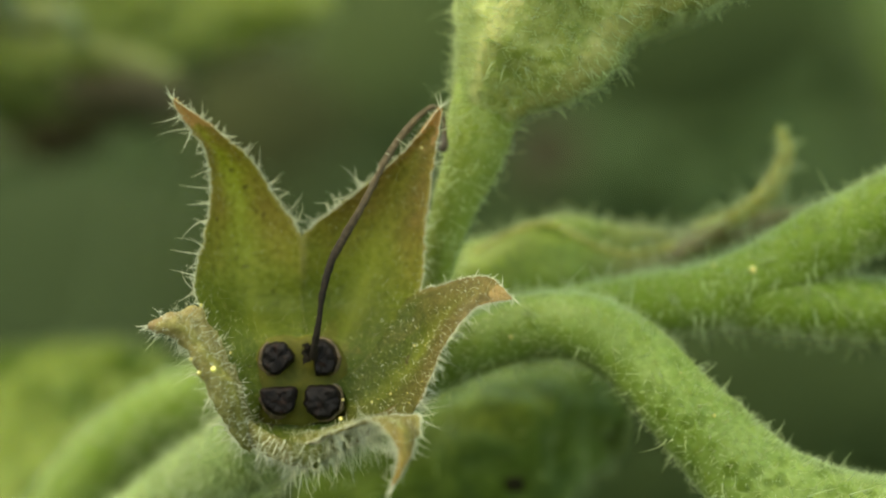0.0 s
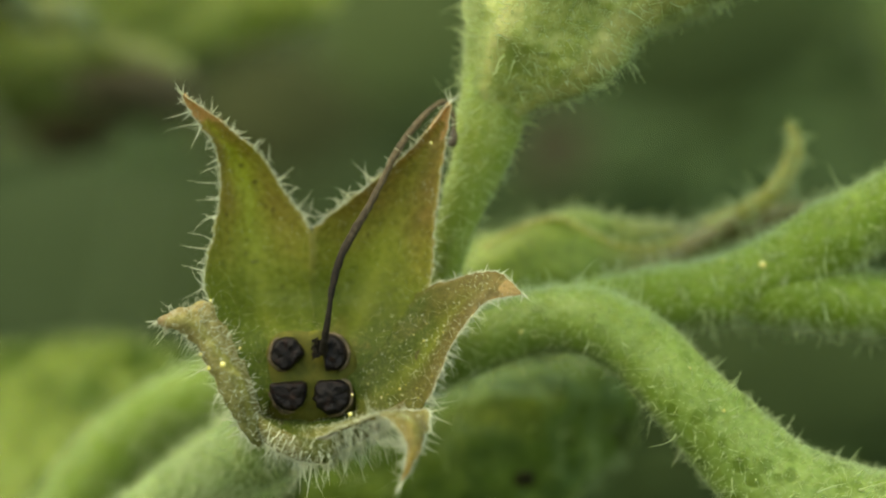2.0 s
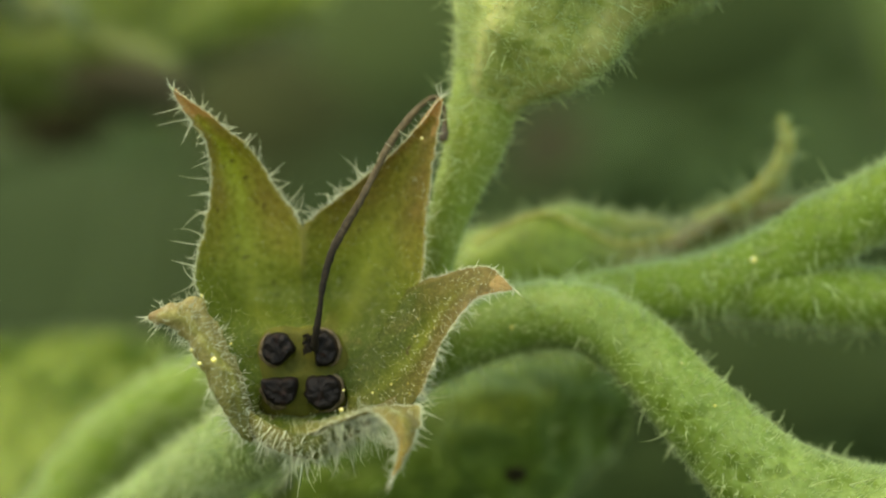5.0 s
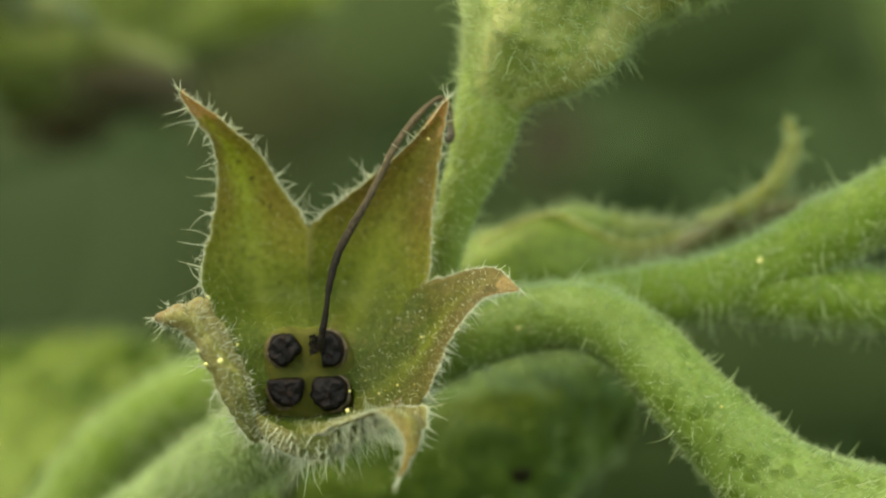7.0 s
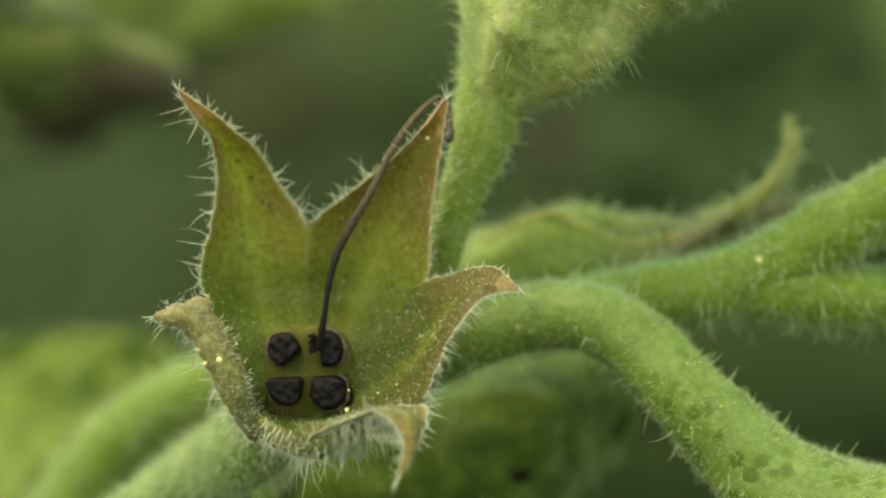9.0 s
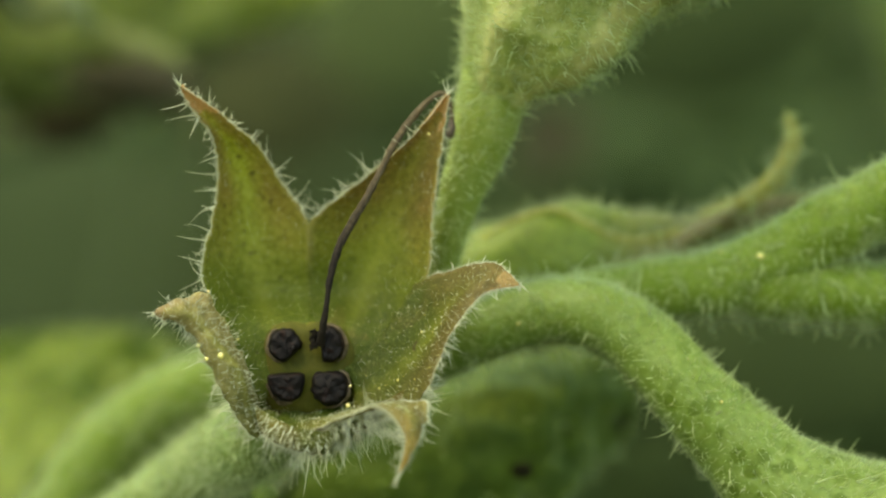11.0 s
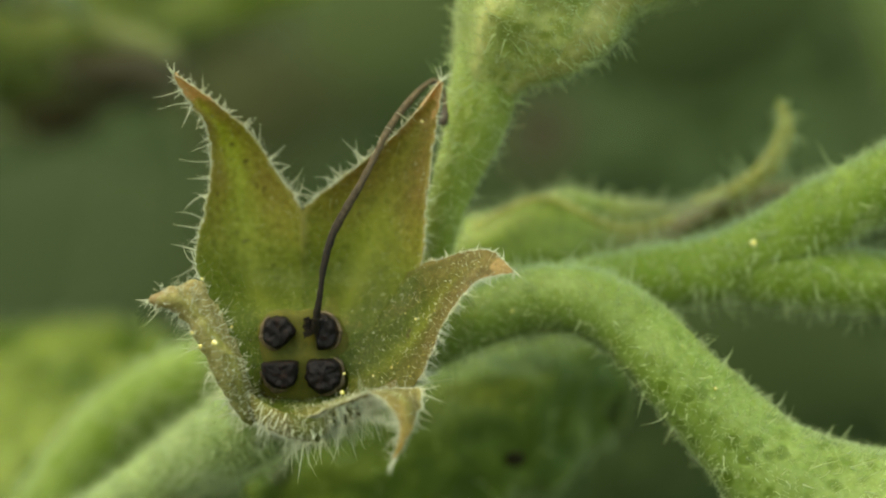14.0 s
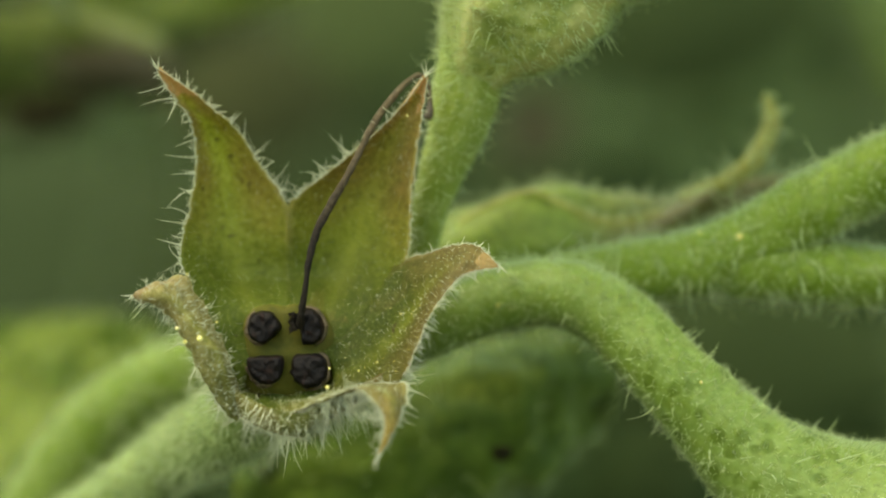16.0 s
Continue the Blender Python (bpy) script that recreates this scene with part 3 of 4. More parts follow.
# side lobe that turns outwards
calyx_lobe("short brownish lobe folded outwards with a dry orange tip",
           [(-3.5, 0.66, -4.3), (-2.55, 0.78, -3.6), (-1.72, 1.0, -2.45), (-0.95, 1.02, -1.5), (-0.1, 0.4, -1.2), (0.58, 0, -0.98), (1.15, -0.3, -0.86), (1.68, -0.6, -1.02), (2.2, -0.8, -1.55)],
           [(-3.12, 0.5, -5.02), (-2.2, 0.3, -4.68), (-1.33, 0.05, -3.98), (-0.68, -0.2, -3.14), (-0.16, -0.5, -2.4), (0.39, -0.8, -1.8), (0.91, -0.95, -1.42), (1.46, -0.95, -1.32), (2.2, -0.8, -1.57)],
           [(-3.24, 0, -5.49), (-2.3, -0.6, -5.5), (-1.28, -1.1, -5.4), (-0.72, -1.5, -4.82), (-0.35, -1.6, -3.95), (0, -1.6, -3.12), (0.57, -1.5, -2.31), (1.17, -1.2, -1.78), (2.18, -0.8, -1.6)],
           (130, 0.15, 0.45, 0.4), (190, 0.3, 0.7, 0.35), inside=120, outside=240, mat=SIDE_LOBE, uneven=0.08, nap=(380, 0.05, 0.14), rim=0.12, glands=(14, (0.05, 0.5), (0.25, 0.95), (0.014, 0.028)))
# front lobe that bends over and down
calyx_lobe("pale lobe bent over downwards with a yellow-orange tip",
           [(-3.15, 0.6, -5.3), (-2.5, -0.2, -5.38), (-1.68, -0.8, -5.24), (-1.05, -1.3, -5.2), (-0.72, -1.8, -5.27), (-0.74, -2.3, -5.72), (-0.95, -2.7, -6.2), (-1.25, -3.1, -6.85), (-1.53, -3.2, -7.27)],
           [(-4.55, 0.75, -5.66), (-4.24, -0.2, -5.84), (-3.7, -0.9, -5.58), (-2.9, -1.5, -5.38), (-2.12, -2.1, -5.24), (-1.45, -2.6, -5.32), (-1.1, -3, -5.75), (-1.24, -3.3, -6.5), (-1.55, -3.2, -7.27)],
           [(-5.95, 0.6, -5.55), (-5.97, -0.3, -5.98), (-5.15, -1, -6.38), (-4.45, -1.6, -6.12), (-3.62, -2.2, -5.72), (-2.85, -2.7, -5.44), (-2.1, -3, -5.36), (-1.55, -3.3, -5.8), (-1.37, -3.35, -6.4), (-1.6, -3.2, -7.27)],
           (240, 0.3, 0.85, 0.25), (260, 0.45, 1.15, 0.15), inside=120, outside=420, out_len=(0.35, 1.1), mat=FRONT_LOBE, uneven=0.10, nap=(350, 0.06, 0.2))
# side lobe seen from its hairy outside
calyx_lobe("short hairy lobe turned sideways with a brown tip",
           [(-5.85, 0.75, -5.98), (-6.18, 0.25, -5.4), (-6.4, -0.2, -4.47), (-6.73, -0.4, -3.56), (-7.22, -0.6, -2.66), (-7.7, -0.8, -1.85), (-8.2, -1, -1.95), (-8.7, -1.1, -2.16), (-9.22, -1.2, -2.4)],
           [(-6.1, -0.1, -6.15), (-6.4, -0.6, -5.72), (-6.58, -1, -5.06), (-6.99, -1.2, -4.06), (-7.5, -1.4, -3.25), (-7.93, -1.5, -2.63), (-8.4, -1.5, -2.4), (-8.85, -1.4, -2.4), (-9.22, -1.2, -2.43)],
           [(-6.15, -1, -6.48), (-6.42, -1.1, -6.2), (-6.74, -1.2, -5.64), (-7.13, -1.2, -4.72), (-7.66, -1.2, -3.79), (-8.08, -1.2, -3.09), (-8.48, -1.2, -2.78), (-8.88, -1.2, -2.62), (-9.22, -1.2, -2.46)],
           (26, 0.12, 0.25, 0.3), (330, 0.35, 0.95, 0.15), inside=90, outside=110, out_len=(0.08, 0.26), mat=PALE_LOBE, ragged=0.14, uneven=0.16, nap=(800, 0.06, 0.22), back=0.5, glands=(12, (0.25, 0.8), (0.3, 0.95), (0.022, 0.06)))

# the outside of the cup under the lobes
rings = 18
P = []
for i in range(rings + 1):
    f = i / rings
    ring = []
    for j in range(48):
        a = 2 * math.pi * j / 48
        up = math.sin(a)
        g = f * 1.3 - 0.3
        r = math.cos(g * math.pi / 2) ** 0.75 if g > 0 else 1 - 3.2 * g * g * max(0.0, -up)
        mx, mz = (568 - 784) * 0.018, (441 - 680) * 0.018
        ex = 3.15 if math.cos(a) > 0 else 3.0
        ez = 1.9 if up > 0 else 2.5 - 1.1 * max(0.0, math.cos(a)) ** 0.6
        y0 = 0.7 + 1.7 * up
        ring.append((mx + ex * r * math.cos(a) - 0.4 * f, y0 + (4.6 - y0 if g > 0 else 2.2 * max(0.0, -up)) * math.sin(g * math.pi / 2), mz + ez * r * up - 0.5 * f))
    P.append(ring)
P = np.array(P)
N = unit(P - np.array([P[:, :, 0].mean(), 1.6, P[:, :, 2].mean()]))
cup_faces = [(i * 48 + j, (i + 1) * 48 + j, (i + 1) * 48 + (j + 1) % 48, i * 48 + (j + 1) % 48) for i in range(rings) for j in range(48)]
part("cup", mesh_of("cup", P.reshape(-1, 3) * MM, cup_faces, CUP), calyx, "pale green cup thick with white hairs")
fringe.on(P, N, 400, (0.45, 1.15), 0.019, lean=(0, 0.1, -0.5), spread=0.30, bend=0.6, wrap=True, keep=lambda p, f, g: g > 0.42)
fringe.carpet(P, N, 4200, (0.12, 0.4), 0.008, spread=0.4, wrap=True, keep=lambda p, f, g: g > 0.42, bend=0.8)
part("hairs", fringe.mesh("hairs", HAIR), calyx, "fine white bristly hairs", "stuff")

# receptacle and nutlets
mid = np.array((-4.62, 0.88, -4.33))
bm = bmesh.new()
bmesh.ops.create_uvsphere(bm, u_segments=40, v_segments=20, radius=1.0)
for v in bm.verts:
    a = math.atan2(v.co.z, v.co.x)
    lobed = 0.90 + 0.15 * abs(math.sin(2 * a)) + 0.05 * noise.noise(v.co * 3)
    v.co = Vector((v.co.x * 1.68 * lobed, v.co.y * (0.28 + 0.07 * math.exp(-8 * min(abs(v.co.x), abs(v.co.z)))), v.co.z * 1.64 * lobed)) + Vector(mid)
    v.co *= MM
me = bpy.data.meshes.new("receptacle")
bm.to_mesh(me)
bm.free()
me.polygons.foreach_set("use_smooth", [True] * len(me.polygons))
me.materials.append(SCAR)
part("receptacle", me, calyx, "yellowish cross-shaped receptacle")


def nutlet(centre, wide, high, inside, cuts, rim, seed, rough=1.0):
    """A blackish nutlet: a round body cut by flat inner sides (angle, distance), granular, with a thin torn brown rim over the angles given."""

    def reach(a):
        d = np.array([math.cos(a), math.sin(a)])
        along = d[0] * inside[0] + d[1] * inside[1]
        best = [-along + math.sqrt(along * along + 1 - inside[0] ** 2 - inside[1] ** 2)]
        for angle, far in cuts:
            n = np.array([math.cos(radians(angle)), math.sin(radians(angle))])
            if float(d @ n) > 1e-3:
                best.append(max(0.05, far - float(n @ np.array(inside))) / float(d @ n))
        return sum(b ** -9 for b in best) ** (-1 / 9)

    def flat_place(a, k):
        q = reach(a) * k
        return centre[0] + (inside[0] + q * math.cos(a)) * wide, centre[2] + (inside[1] + q * math.sin(a)) * high

    verts, faces, seg = [], [], 60
    levels = ((1.0, 0.35), (1.03, 0.08), (1.0, -0.08), (0.95, -0.17), (0.87, -0.23), (0.76, -0.26), (0.62, -0.27), (0.46, -0.27), (0.3, -0.28), (0.14, -0.28))
    for k, y in levels:
        for j in range(seg):
            a = 2 * math.pi * j / seg
            p = Vector((math.cos(a) * k, math.sin(a) * k, y))
            ragged = 1 + rough * (0.07 * noise.noise(Vector((math.cos(a) * 2.2 + seed, math.sin(a) * 3, 0))) + 0.07 * noise.noise(p * 7 + Vector((seed, 0, 0))))
            x, z = flat_place(a, k * ragged)
            bump = 0.10 * noise.noise(p * 2.6 + Vector((0, seed, 0))) + 0.032 * noise.noise(p * 7 + Vector((0, 0, seed))) + 0.03 * noise.noise(p * 17 + Vector((seed, 0, seed)))
            verts.append((x, centre[1] + y + rough * bump, z))
    for i in range(len(levels) - 1):
        for j in range(seg):
            a, b = i * seg + j, i * seg + (j + 1) % seg
            faces.append((a, a + seg, b + seg, b))
    faces.append(tuple(range((len(levels) - 1) * seg, len(levels) * seg))[::-1])
    ob = part("nutlet", mesh_of("nutlet", np.array(verts) * MM, faces, NUT), calyx, "blackish granular nutlet")
    ring = []
    for k, a in enumerate(np.linspace(radians(rim[0]), radians(rim[1]), 14)):
        x, z = flat_place(a, 1.11)
        ring.append((x, centre[1] + 0.12, z, max(0.012, (0.075 + 0.06 * noise.noise(Vector((a * 3, seed, 0)))) * math.sin(math.pi * (k + 0.5) / 14) ** 0.5)))
    part("rim", solid("rim", tube(ring, 56, 8, 0.3, scaly=0.25), RIND), ob, "thin torn brown rim")
    return ob


nutlet((-5.28, 0.33, -3.5), 0.57, 0.58, (0, 0), ((-48, 0.70), (36, 0.86), (100, 0.92), (165, 0.90), (232, 0.92)), (120, 262), 1.0)
nutlet((-4.0, 0.33, -3.53), 0.60, 0.61, (0.1, 0), ((186, 0.22), (-88, 0.9)), (-60, 110), 2.7)
nutlet((-5.2, 0.31, -4.42), 0.66, 0.90, (0.0, -0.4), ((92, 0.0), (-7, 0.82)), (178, 290), 3.0, 0.9)
nutlet((-3.87, 0.31, -4.85), 0.63, 0.60, (0, 0), ((88, 0.84), (180, 0.9), (0, 0.98), (225, 0.98), (-40, 1.0)), (-100, 60), 6.2, 1.25)

# the withered style
style = part("style", solid("style", tube([
    (*(-4.12, 0.15, -3.48), 0.15), (*(-4.06, -0.2, -3.02), 0.12), (*(-3.94, -0.35, -2.31), 0.09), (*(-3.82, -0.3, -1.42), 0.095), (*(-3.6, -0.05, -0.52), 0.115), (*(-3.21, 0.25, 0.29), 0.115),
    (*(-2.68, 0.5, 1.2), 0.12), (*(-2.22, 0.75, 2.11), 0.13), (*(-1.82, 0.9, 2.93), 0.14), (*(-1.32, 1.2, 3.67), 0.12), (*(-0.77, 1.6, 4.31), 0.10), (*(-0.29, 1.9, 4.63), 0.09), (*(-0.02, 2, 4.35), 0.08), (*(0.06, 2, 3.71), 0.09)], 220, 14, 0.3, scaly=0.2), STYLE), calyx, "thin dark withered style")
part("stigma", solid("stigma", tube([(*(0.04, 2, 3.75), 0.09), (*(0.04, 2, 3.49), 0.16), (*(-0.02, 2, 3.27), 0.17), (*(-0.06, 2, 3.15), 0.06)], 14, 12, 0.2), STIGMA), style, "brown knobbed stigma")
stub = Hairs(8)
for k in range(60):
    r = stub.rng
    stub.add(np.array((-4.31, 0.14, -3.3)) + np.array([r.uniform(-0.15, 0.16), r.gauss(0, 0.05), r.uniform(-0.3, 0.26)]), (r.gauss(0, 0.7), -0.7, r.gauss(-0.3, 0.7)), r.uniform(0.1, 0.2), 0.05)
part("style_base", stub.mesh("style_base", STYLE), style, "frayed dark base")
for at, size in (((-0.69, 0.85, 3.26), 0.055), ((-7.15, -1.75, -3.75), 0.10), ((-7.61, -1.7, -3.86), 0.07), ((-7.87, -1.6, -3.44), 0.06), ((-3.19, -1.7, -5.3), 0.07), ((-1.67, -0.2, -4.6), 0.045), ((-0.91, -0.5, -3.06), 0.04), ((-3.19, 0.1, -4.81), 0.05), ((-2.26, -0.3, -4.86), 0.04), ((-6.69, -0.9, -3.27), 0.045), ((-7.61, -1, -1.76), 0.05)):
    part("resin_drop", drop(at, size), calyx, "shiny yellow resin drop")


# ---- stems ----
def stem(name, label, points, mat, nap, tufts, bristles, sides=28, n=70, flute=(0, 0.0), category="stem", lean=(0, 0, 0), seed=1, uneven=0.05, hang=-0.3, stout=0.0165):
    """A limb with three kinds of hairs, each as (hairs per square millimetre, shortest, longest): a fine nap, short tufts and long bent bristles."""
    made = tube(points, n, sides, uneven, flute)
    ob = tagged(new(name, solid(name, made, mat)), label, category)
    fuzz = Hairs(seed)
    P, N = made[3], made[4]
    rows = np.flatnonzero((np.abs(P[:, :, 0]) < 17).any(axis=1) & (P[:, :, 2] > -11).any(axis=1) & (P[:, :, 2] < 9.5).any(axis=1))
    if len(rows) > 3:
        P, N = P[rows[0]:rows[-1] + 1], N[rows[0]:rows[-1] + 1]
    area = float((np.linalg.norm(np.gradient(P, axis=0), axis=2) * np.linalg.norm(np.roll(P, -1, axis=1) - P, axis=2)).sum())
    fuzz.carpet(P, N, int(area * nap[0]), nap[1:], 0.0095, lean=lean, wrap=True, spread=0.4)
    fuzz.carpet(P, N, int(area * tufts[0]), tufts[1:], 0.013, lean=(0, 0, hang * 0.6), wrap=True, spread=0.35, bend=0.7)
    fuzz.on(P, N, int(area * bristles[0]), bristles[1:], stout, lean=(0, 0, hang), wrap=True, spread=0.25, bend=0.7)
    part("hairs", fuzz.mesh("hairs", STEM_HAIR), ob, "short pale hairs", "stuff")
    return ob


stem("main_stem", "thick hairy green main stem rising out of the soil",
     [(-46, 16, -222, 1.5), (-38, 14, -150, 1.4), (-27, 11, -70, 1.3), (*(-19.73, 17, -18.75), 1.25), (*(-16.07, 16, -13.37), 1.5), (*(-14.58, 15, -10.75), 1.5), (*(-12.86, 14, -8.35), 1.48), (*(-10.66, 12.5, -6.47), 1.4), (*(-8.15, 10.8, -5.17), 1.25), (*(-4.45, 8.2, -3.95), 1.0), (*(-0.46, 5.4, -3.44), 1.0), (*(1.45, 5, -2.85), 1.05), (*(4.15, 5.3, -2.38), 1.05),
      (*(6.97, 4.7, -1.89), 1.1), (*(9.22, 4.3, -1.5), 1.15), (*(11.09, 4.1, -0.74), 1.2), (*(12.78, 4, 0.3), 1.25), (*(14.87, 4.1, 1.31), 1.2), (*(17.8, 4.5, 2.87), 1.15), (*(21.37, 5.1, 5), 1.0), (*(24.35, 5.5, 7.33), 0.5)],
     STEM, (32, 0.09, 0.27), (10, 0.2, 0.45), (2.2, 0.5, 0.95), n=190, seed=21, hang=-0.6, stout=0.022)
stem("side_branch", "hairy green side branch forking off the main stem",
     [(*(8.4, 4.7, -1.51), 0.7), (*(9.79, 4.35, -1.58), 1.02), (*(11.18, 4.1, -1.68), 1.12), (*(12.99, 4.15, -1.89), 1.08), (*(14.93, 4.4, -2.03), 1.02), (*(17.5, 4.9, -2.04), 0.95), (*(20.53, 5.6, -2.58), 0.9), (*(23.67, 6.5, -3.48), 0.5)],
     STEM, (38, 0.08, 0.26), (9, 0.2, 0.45), (2.4, 0.5, 0.95), seed=22, hang=-0.8, stout=0.021)
stem("upright_stalk", "upright hairy green flower stalk below a bud",
     [(*(-0.3, 4.3, -3.02), 0.75), (*(-0.3, 3.9, -1.49), 0.5), (*(-0.04, 3.4, 0.02), 0.58), (*(0.41, 3.2, 1.52), 0.75), (*(0.9, 3.1, 2.82), 0.95), (*(1.27, 3, 4.13), 1.12), (*(1.57, 3, 5.25), 1.25), (*(1.89, 3, 6.55), 1.45)],
     STALK, (32, 0.09, 0.26), (8, 0.2, 0.4), (1.8, 0.4, 0.75), seed=23)
stem("flower_bud", "swollen pale green hairy flower bud on its stalk",
     [(*(1.38, 2.9, 4.4), 0.9), (*(1.75, 2.8, 5.23), 1.42), (*(2.5, 2.7, 6.35), 2.3), (*(3.35, 2.5, 7.63), 2.75), (*(4.5, 2.4, 9.0), 3.05), (*(6.2, 2.5, 10.3), 3.5), (*(8.0, 2.9, 11.5), 3.5), (*(9.8, 3.3, 12.9), 2.6), (*(10.9, 3.5, 14.5), 0.5)],
     BUD, (34, 0.1, 0.3), (8, 0.22, 0.45), (1.3, 0.4, 0.8), flute=(5, 0.075), category="bud", lean=(0, -0.15, -0.2), seed=24, uneven=0.13, stout=0.023)
stem("leaf_stalk", "arching hairy green leaf stalk widening into a dotted leaf base",
     [(*(-2.74, 4.5, -4.92), 0.95), (*(-1.21, 4.1, -4.24), 1.0), (*(0.68, 3.5, -3.33), 1.02), (*(2.74, 3.4, -2.61), 1.1), (*(4.58, 2.8, -2.55), 1.15), (*(6.23, 2.4, -3.47), 1.2), (*(7.66, 1.8, -4.99), 1.28), (*(9.03, 1.7, -6.42), 1.45), (*(10.5, 1.7, -7.95), 1.78), (*(12.35, 1.9, -9.5), 2.68), (*(15.05, 2.3, -11.4), 4.25), (*(18.2, 2.9, -12.85), 4.4), (*(21.96, 3.7, -14.86), 3.6), (*(24.96, 4.3, -16.48), 0.6)],
     LEAF_STALK, (27, 0.07, 0.21), (8, 0.15, 0.34), (0.85, 0.45, 0.85), n=120, category="leaf stalk", seed=25, hang=-0.1, stout=0.024)
stem("calyx_stalk", "short pale densely haired stalk carrying the dried calyx",
     [(*(-4.54, 4.4, -5.3), 1.2), (*(-5.89, 3.4, -6.17), 1.5), (*(-7.01, 3.8, -7.05), 1.35), (*(-8.96, 6.2, -8.28), 1.15), (*(-10.95, 6.6, -9.63), 1.0), (*(-13.5, 8, -11.07), 0.9), (*(-16.97, 9.6, -12.28), 0.8)],
     PALE_STEM, (55, 0.12, 0.4), (12, 0.3, 0.55), (2.0, 0.4, 0.8), seed=26)


main = bpy.data.objects["main_stem"]
for at, size in (((10.26, 3.1, -0.69), 0.12), ((11.76, 3.2, -1.4), 0.07), ((8.96, 3.3, -0.54), 0.05)):
    part("resin_drop", drop(at, size), main, "pale resin drop")
for at, size in (((8.68, 0.35, -5.33), 0.05), ((2.24, 2.35, -2.89), 0.06), ((7.64, 0.7, -3.98), 0.03)):
    part("resin_drop", drop(at, size), bpy.data.objects["leaf_stalk"], "pale resin drop")


# ---- leaves behind ----
def blotch(at, size):
    """A small flat dried crust."""
    verts, faces = [tuple((np.array(at) + [0, -0.12, 0]) * MM)], []
    for ring, (k, y) in enumerate(((0.6, -0.1), (1.0, 0.1))):
        for j in range(18):
            a = 2 * math.pi * j / 18
            q = size * k * (1 + 0.25 * noise.noise(Vector((math.cos(a) * 2, math.sin(a) * 2, 7.0))))
            verts.append(tuple((np.array(at) + [q * math.cos(a), y, q * 0.8 * math.sin(a)]) * MM))
    for j in range(18):
        faces.append((0, 1 + (j + 1) % 18, 1 + j))
        faces.append((1 + j, 1 + (j + 1) % 18, 19 + (j + 1) % 18, 19 + j))
    return verts, faces


def leaf(name, label, left, mid, right, mat, count, seed, stalk, thick=0.4, length=(0.3, 0.9), ripple=0.0, uneven=0.12):
    made = blade(left, mid, right, 50, 20, thick, uneven, ripple)
    ob = tagged(new(name, solid(name, made, mat)), label, "leaf")
    fuzz = Hairs(seed)
    G, N = made[3], made[4]
    fuzz.on(G, N, count // 2, length, 0.018)
    fuzz.along(G[:, 0], G[:, 10], count // 4, length, 0.024, 0.05)
    fuzz.along(G[:, -1], G[:, 10], count // 4, length, 0.024, 0.05)
    part("hairs", fuzz.mesh("hairs", STEM_HAIR), ob, "pale hairs", "stuff")
    way = [tuple((np.array(mid[0]) * 0.85 + np.array(mid[1]) * 0.15)) + (0.35,)] + [(*p, 0.5) for p in stalk]
    part("petiole", solid("petiole", tube(way, 40, 12, 0.05), FAR_STEM), ob, "thin green leaf stalk")
    return ob


def oval(centre, length, wide, tilt, nod, bow=0.6):
    """The two margins and the midrib of a plain oval leaf; tilt turns it in its upright plane, nod leans its top away."""
    along = np.array((math.cos(radians(tilt)), 0.0, math.sin(radians(tilt))))
    across = np.array((-math.sin(radians(tilt)) * math.cos(radians(nod)), math.sin(radians(nod)), math.cos(radians(tilt)) * math.cos(radians(nod))))
    front = np.cross(along, across)
    sides = ([], [], [])
    for k in range(9):
        f = k / 8
        w = wide * math.sin(math.pi * (0.06 + 0.93 * f)) ** 0.7
        for side, j in zip(sides, (1, 0, -1)):
            side.append(tuple(np.array(centre) + along * length * (f - 0.5) + across * w * j + front * (bow * wide * (1 - j * j) * math.sin(math.pi * f))))
    return sides


withered = leaf("withered_leaf", "narrow green leaf withering to a brown tip behind the stems",
     [(-0.48, 9.4, -0.58), (0.92, 9.2, 0.12), (2.72, 9, 0.78), (4.51, 8.6, 1.14), (5.89, 8.4, 0.97), (7.48, 8.4, 0.7), (9.29, 8.6, 0.9), (11.11, 8.8, 1.32), (12.74, 9, 1.46)],
     [(-0.48, 8.6, -1.48), (1.11, 8.2, -0.87), (2.69, 7.9, -0.28), (4.27, 7.8, 0.1), (5.85, 7.8, 0.06), (7.44, 7.9, 0.18), (9.25, 8.2, 0.54), (11.08, 8.6, 0.98), (12.74, 9, 1.38)],
     [(-0.28, 9.2, -2.99), (1.32, 9, -2.58), (2.92, 8.8, -2.28), (4.51, 8.6, -1.87), (6.09, 8.4, -1.37), (7.68, 8.4, -0.78), (9.37, 8.4, -0.18), (11.08, 8.6, 0.58), (12.74, 9, 1.26)],
     FAR_LEAF, 240, 31, [(-0.77, 7.5, -2.34), (-0.62, 5.6, -3.25)], uneven=0.25)
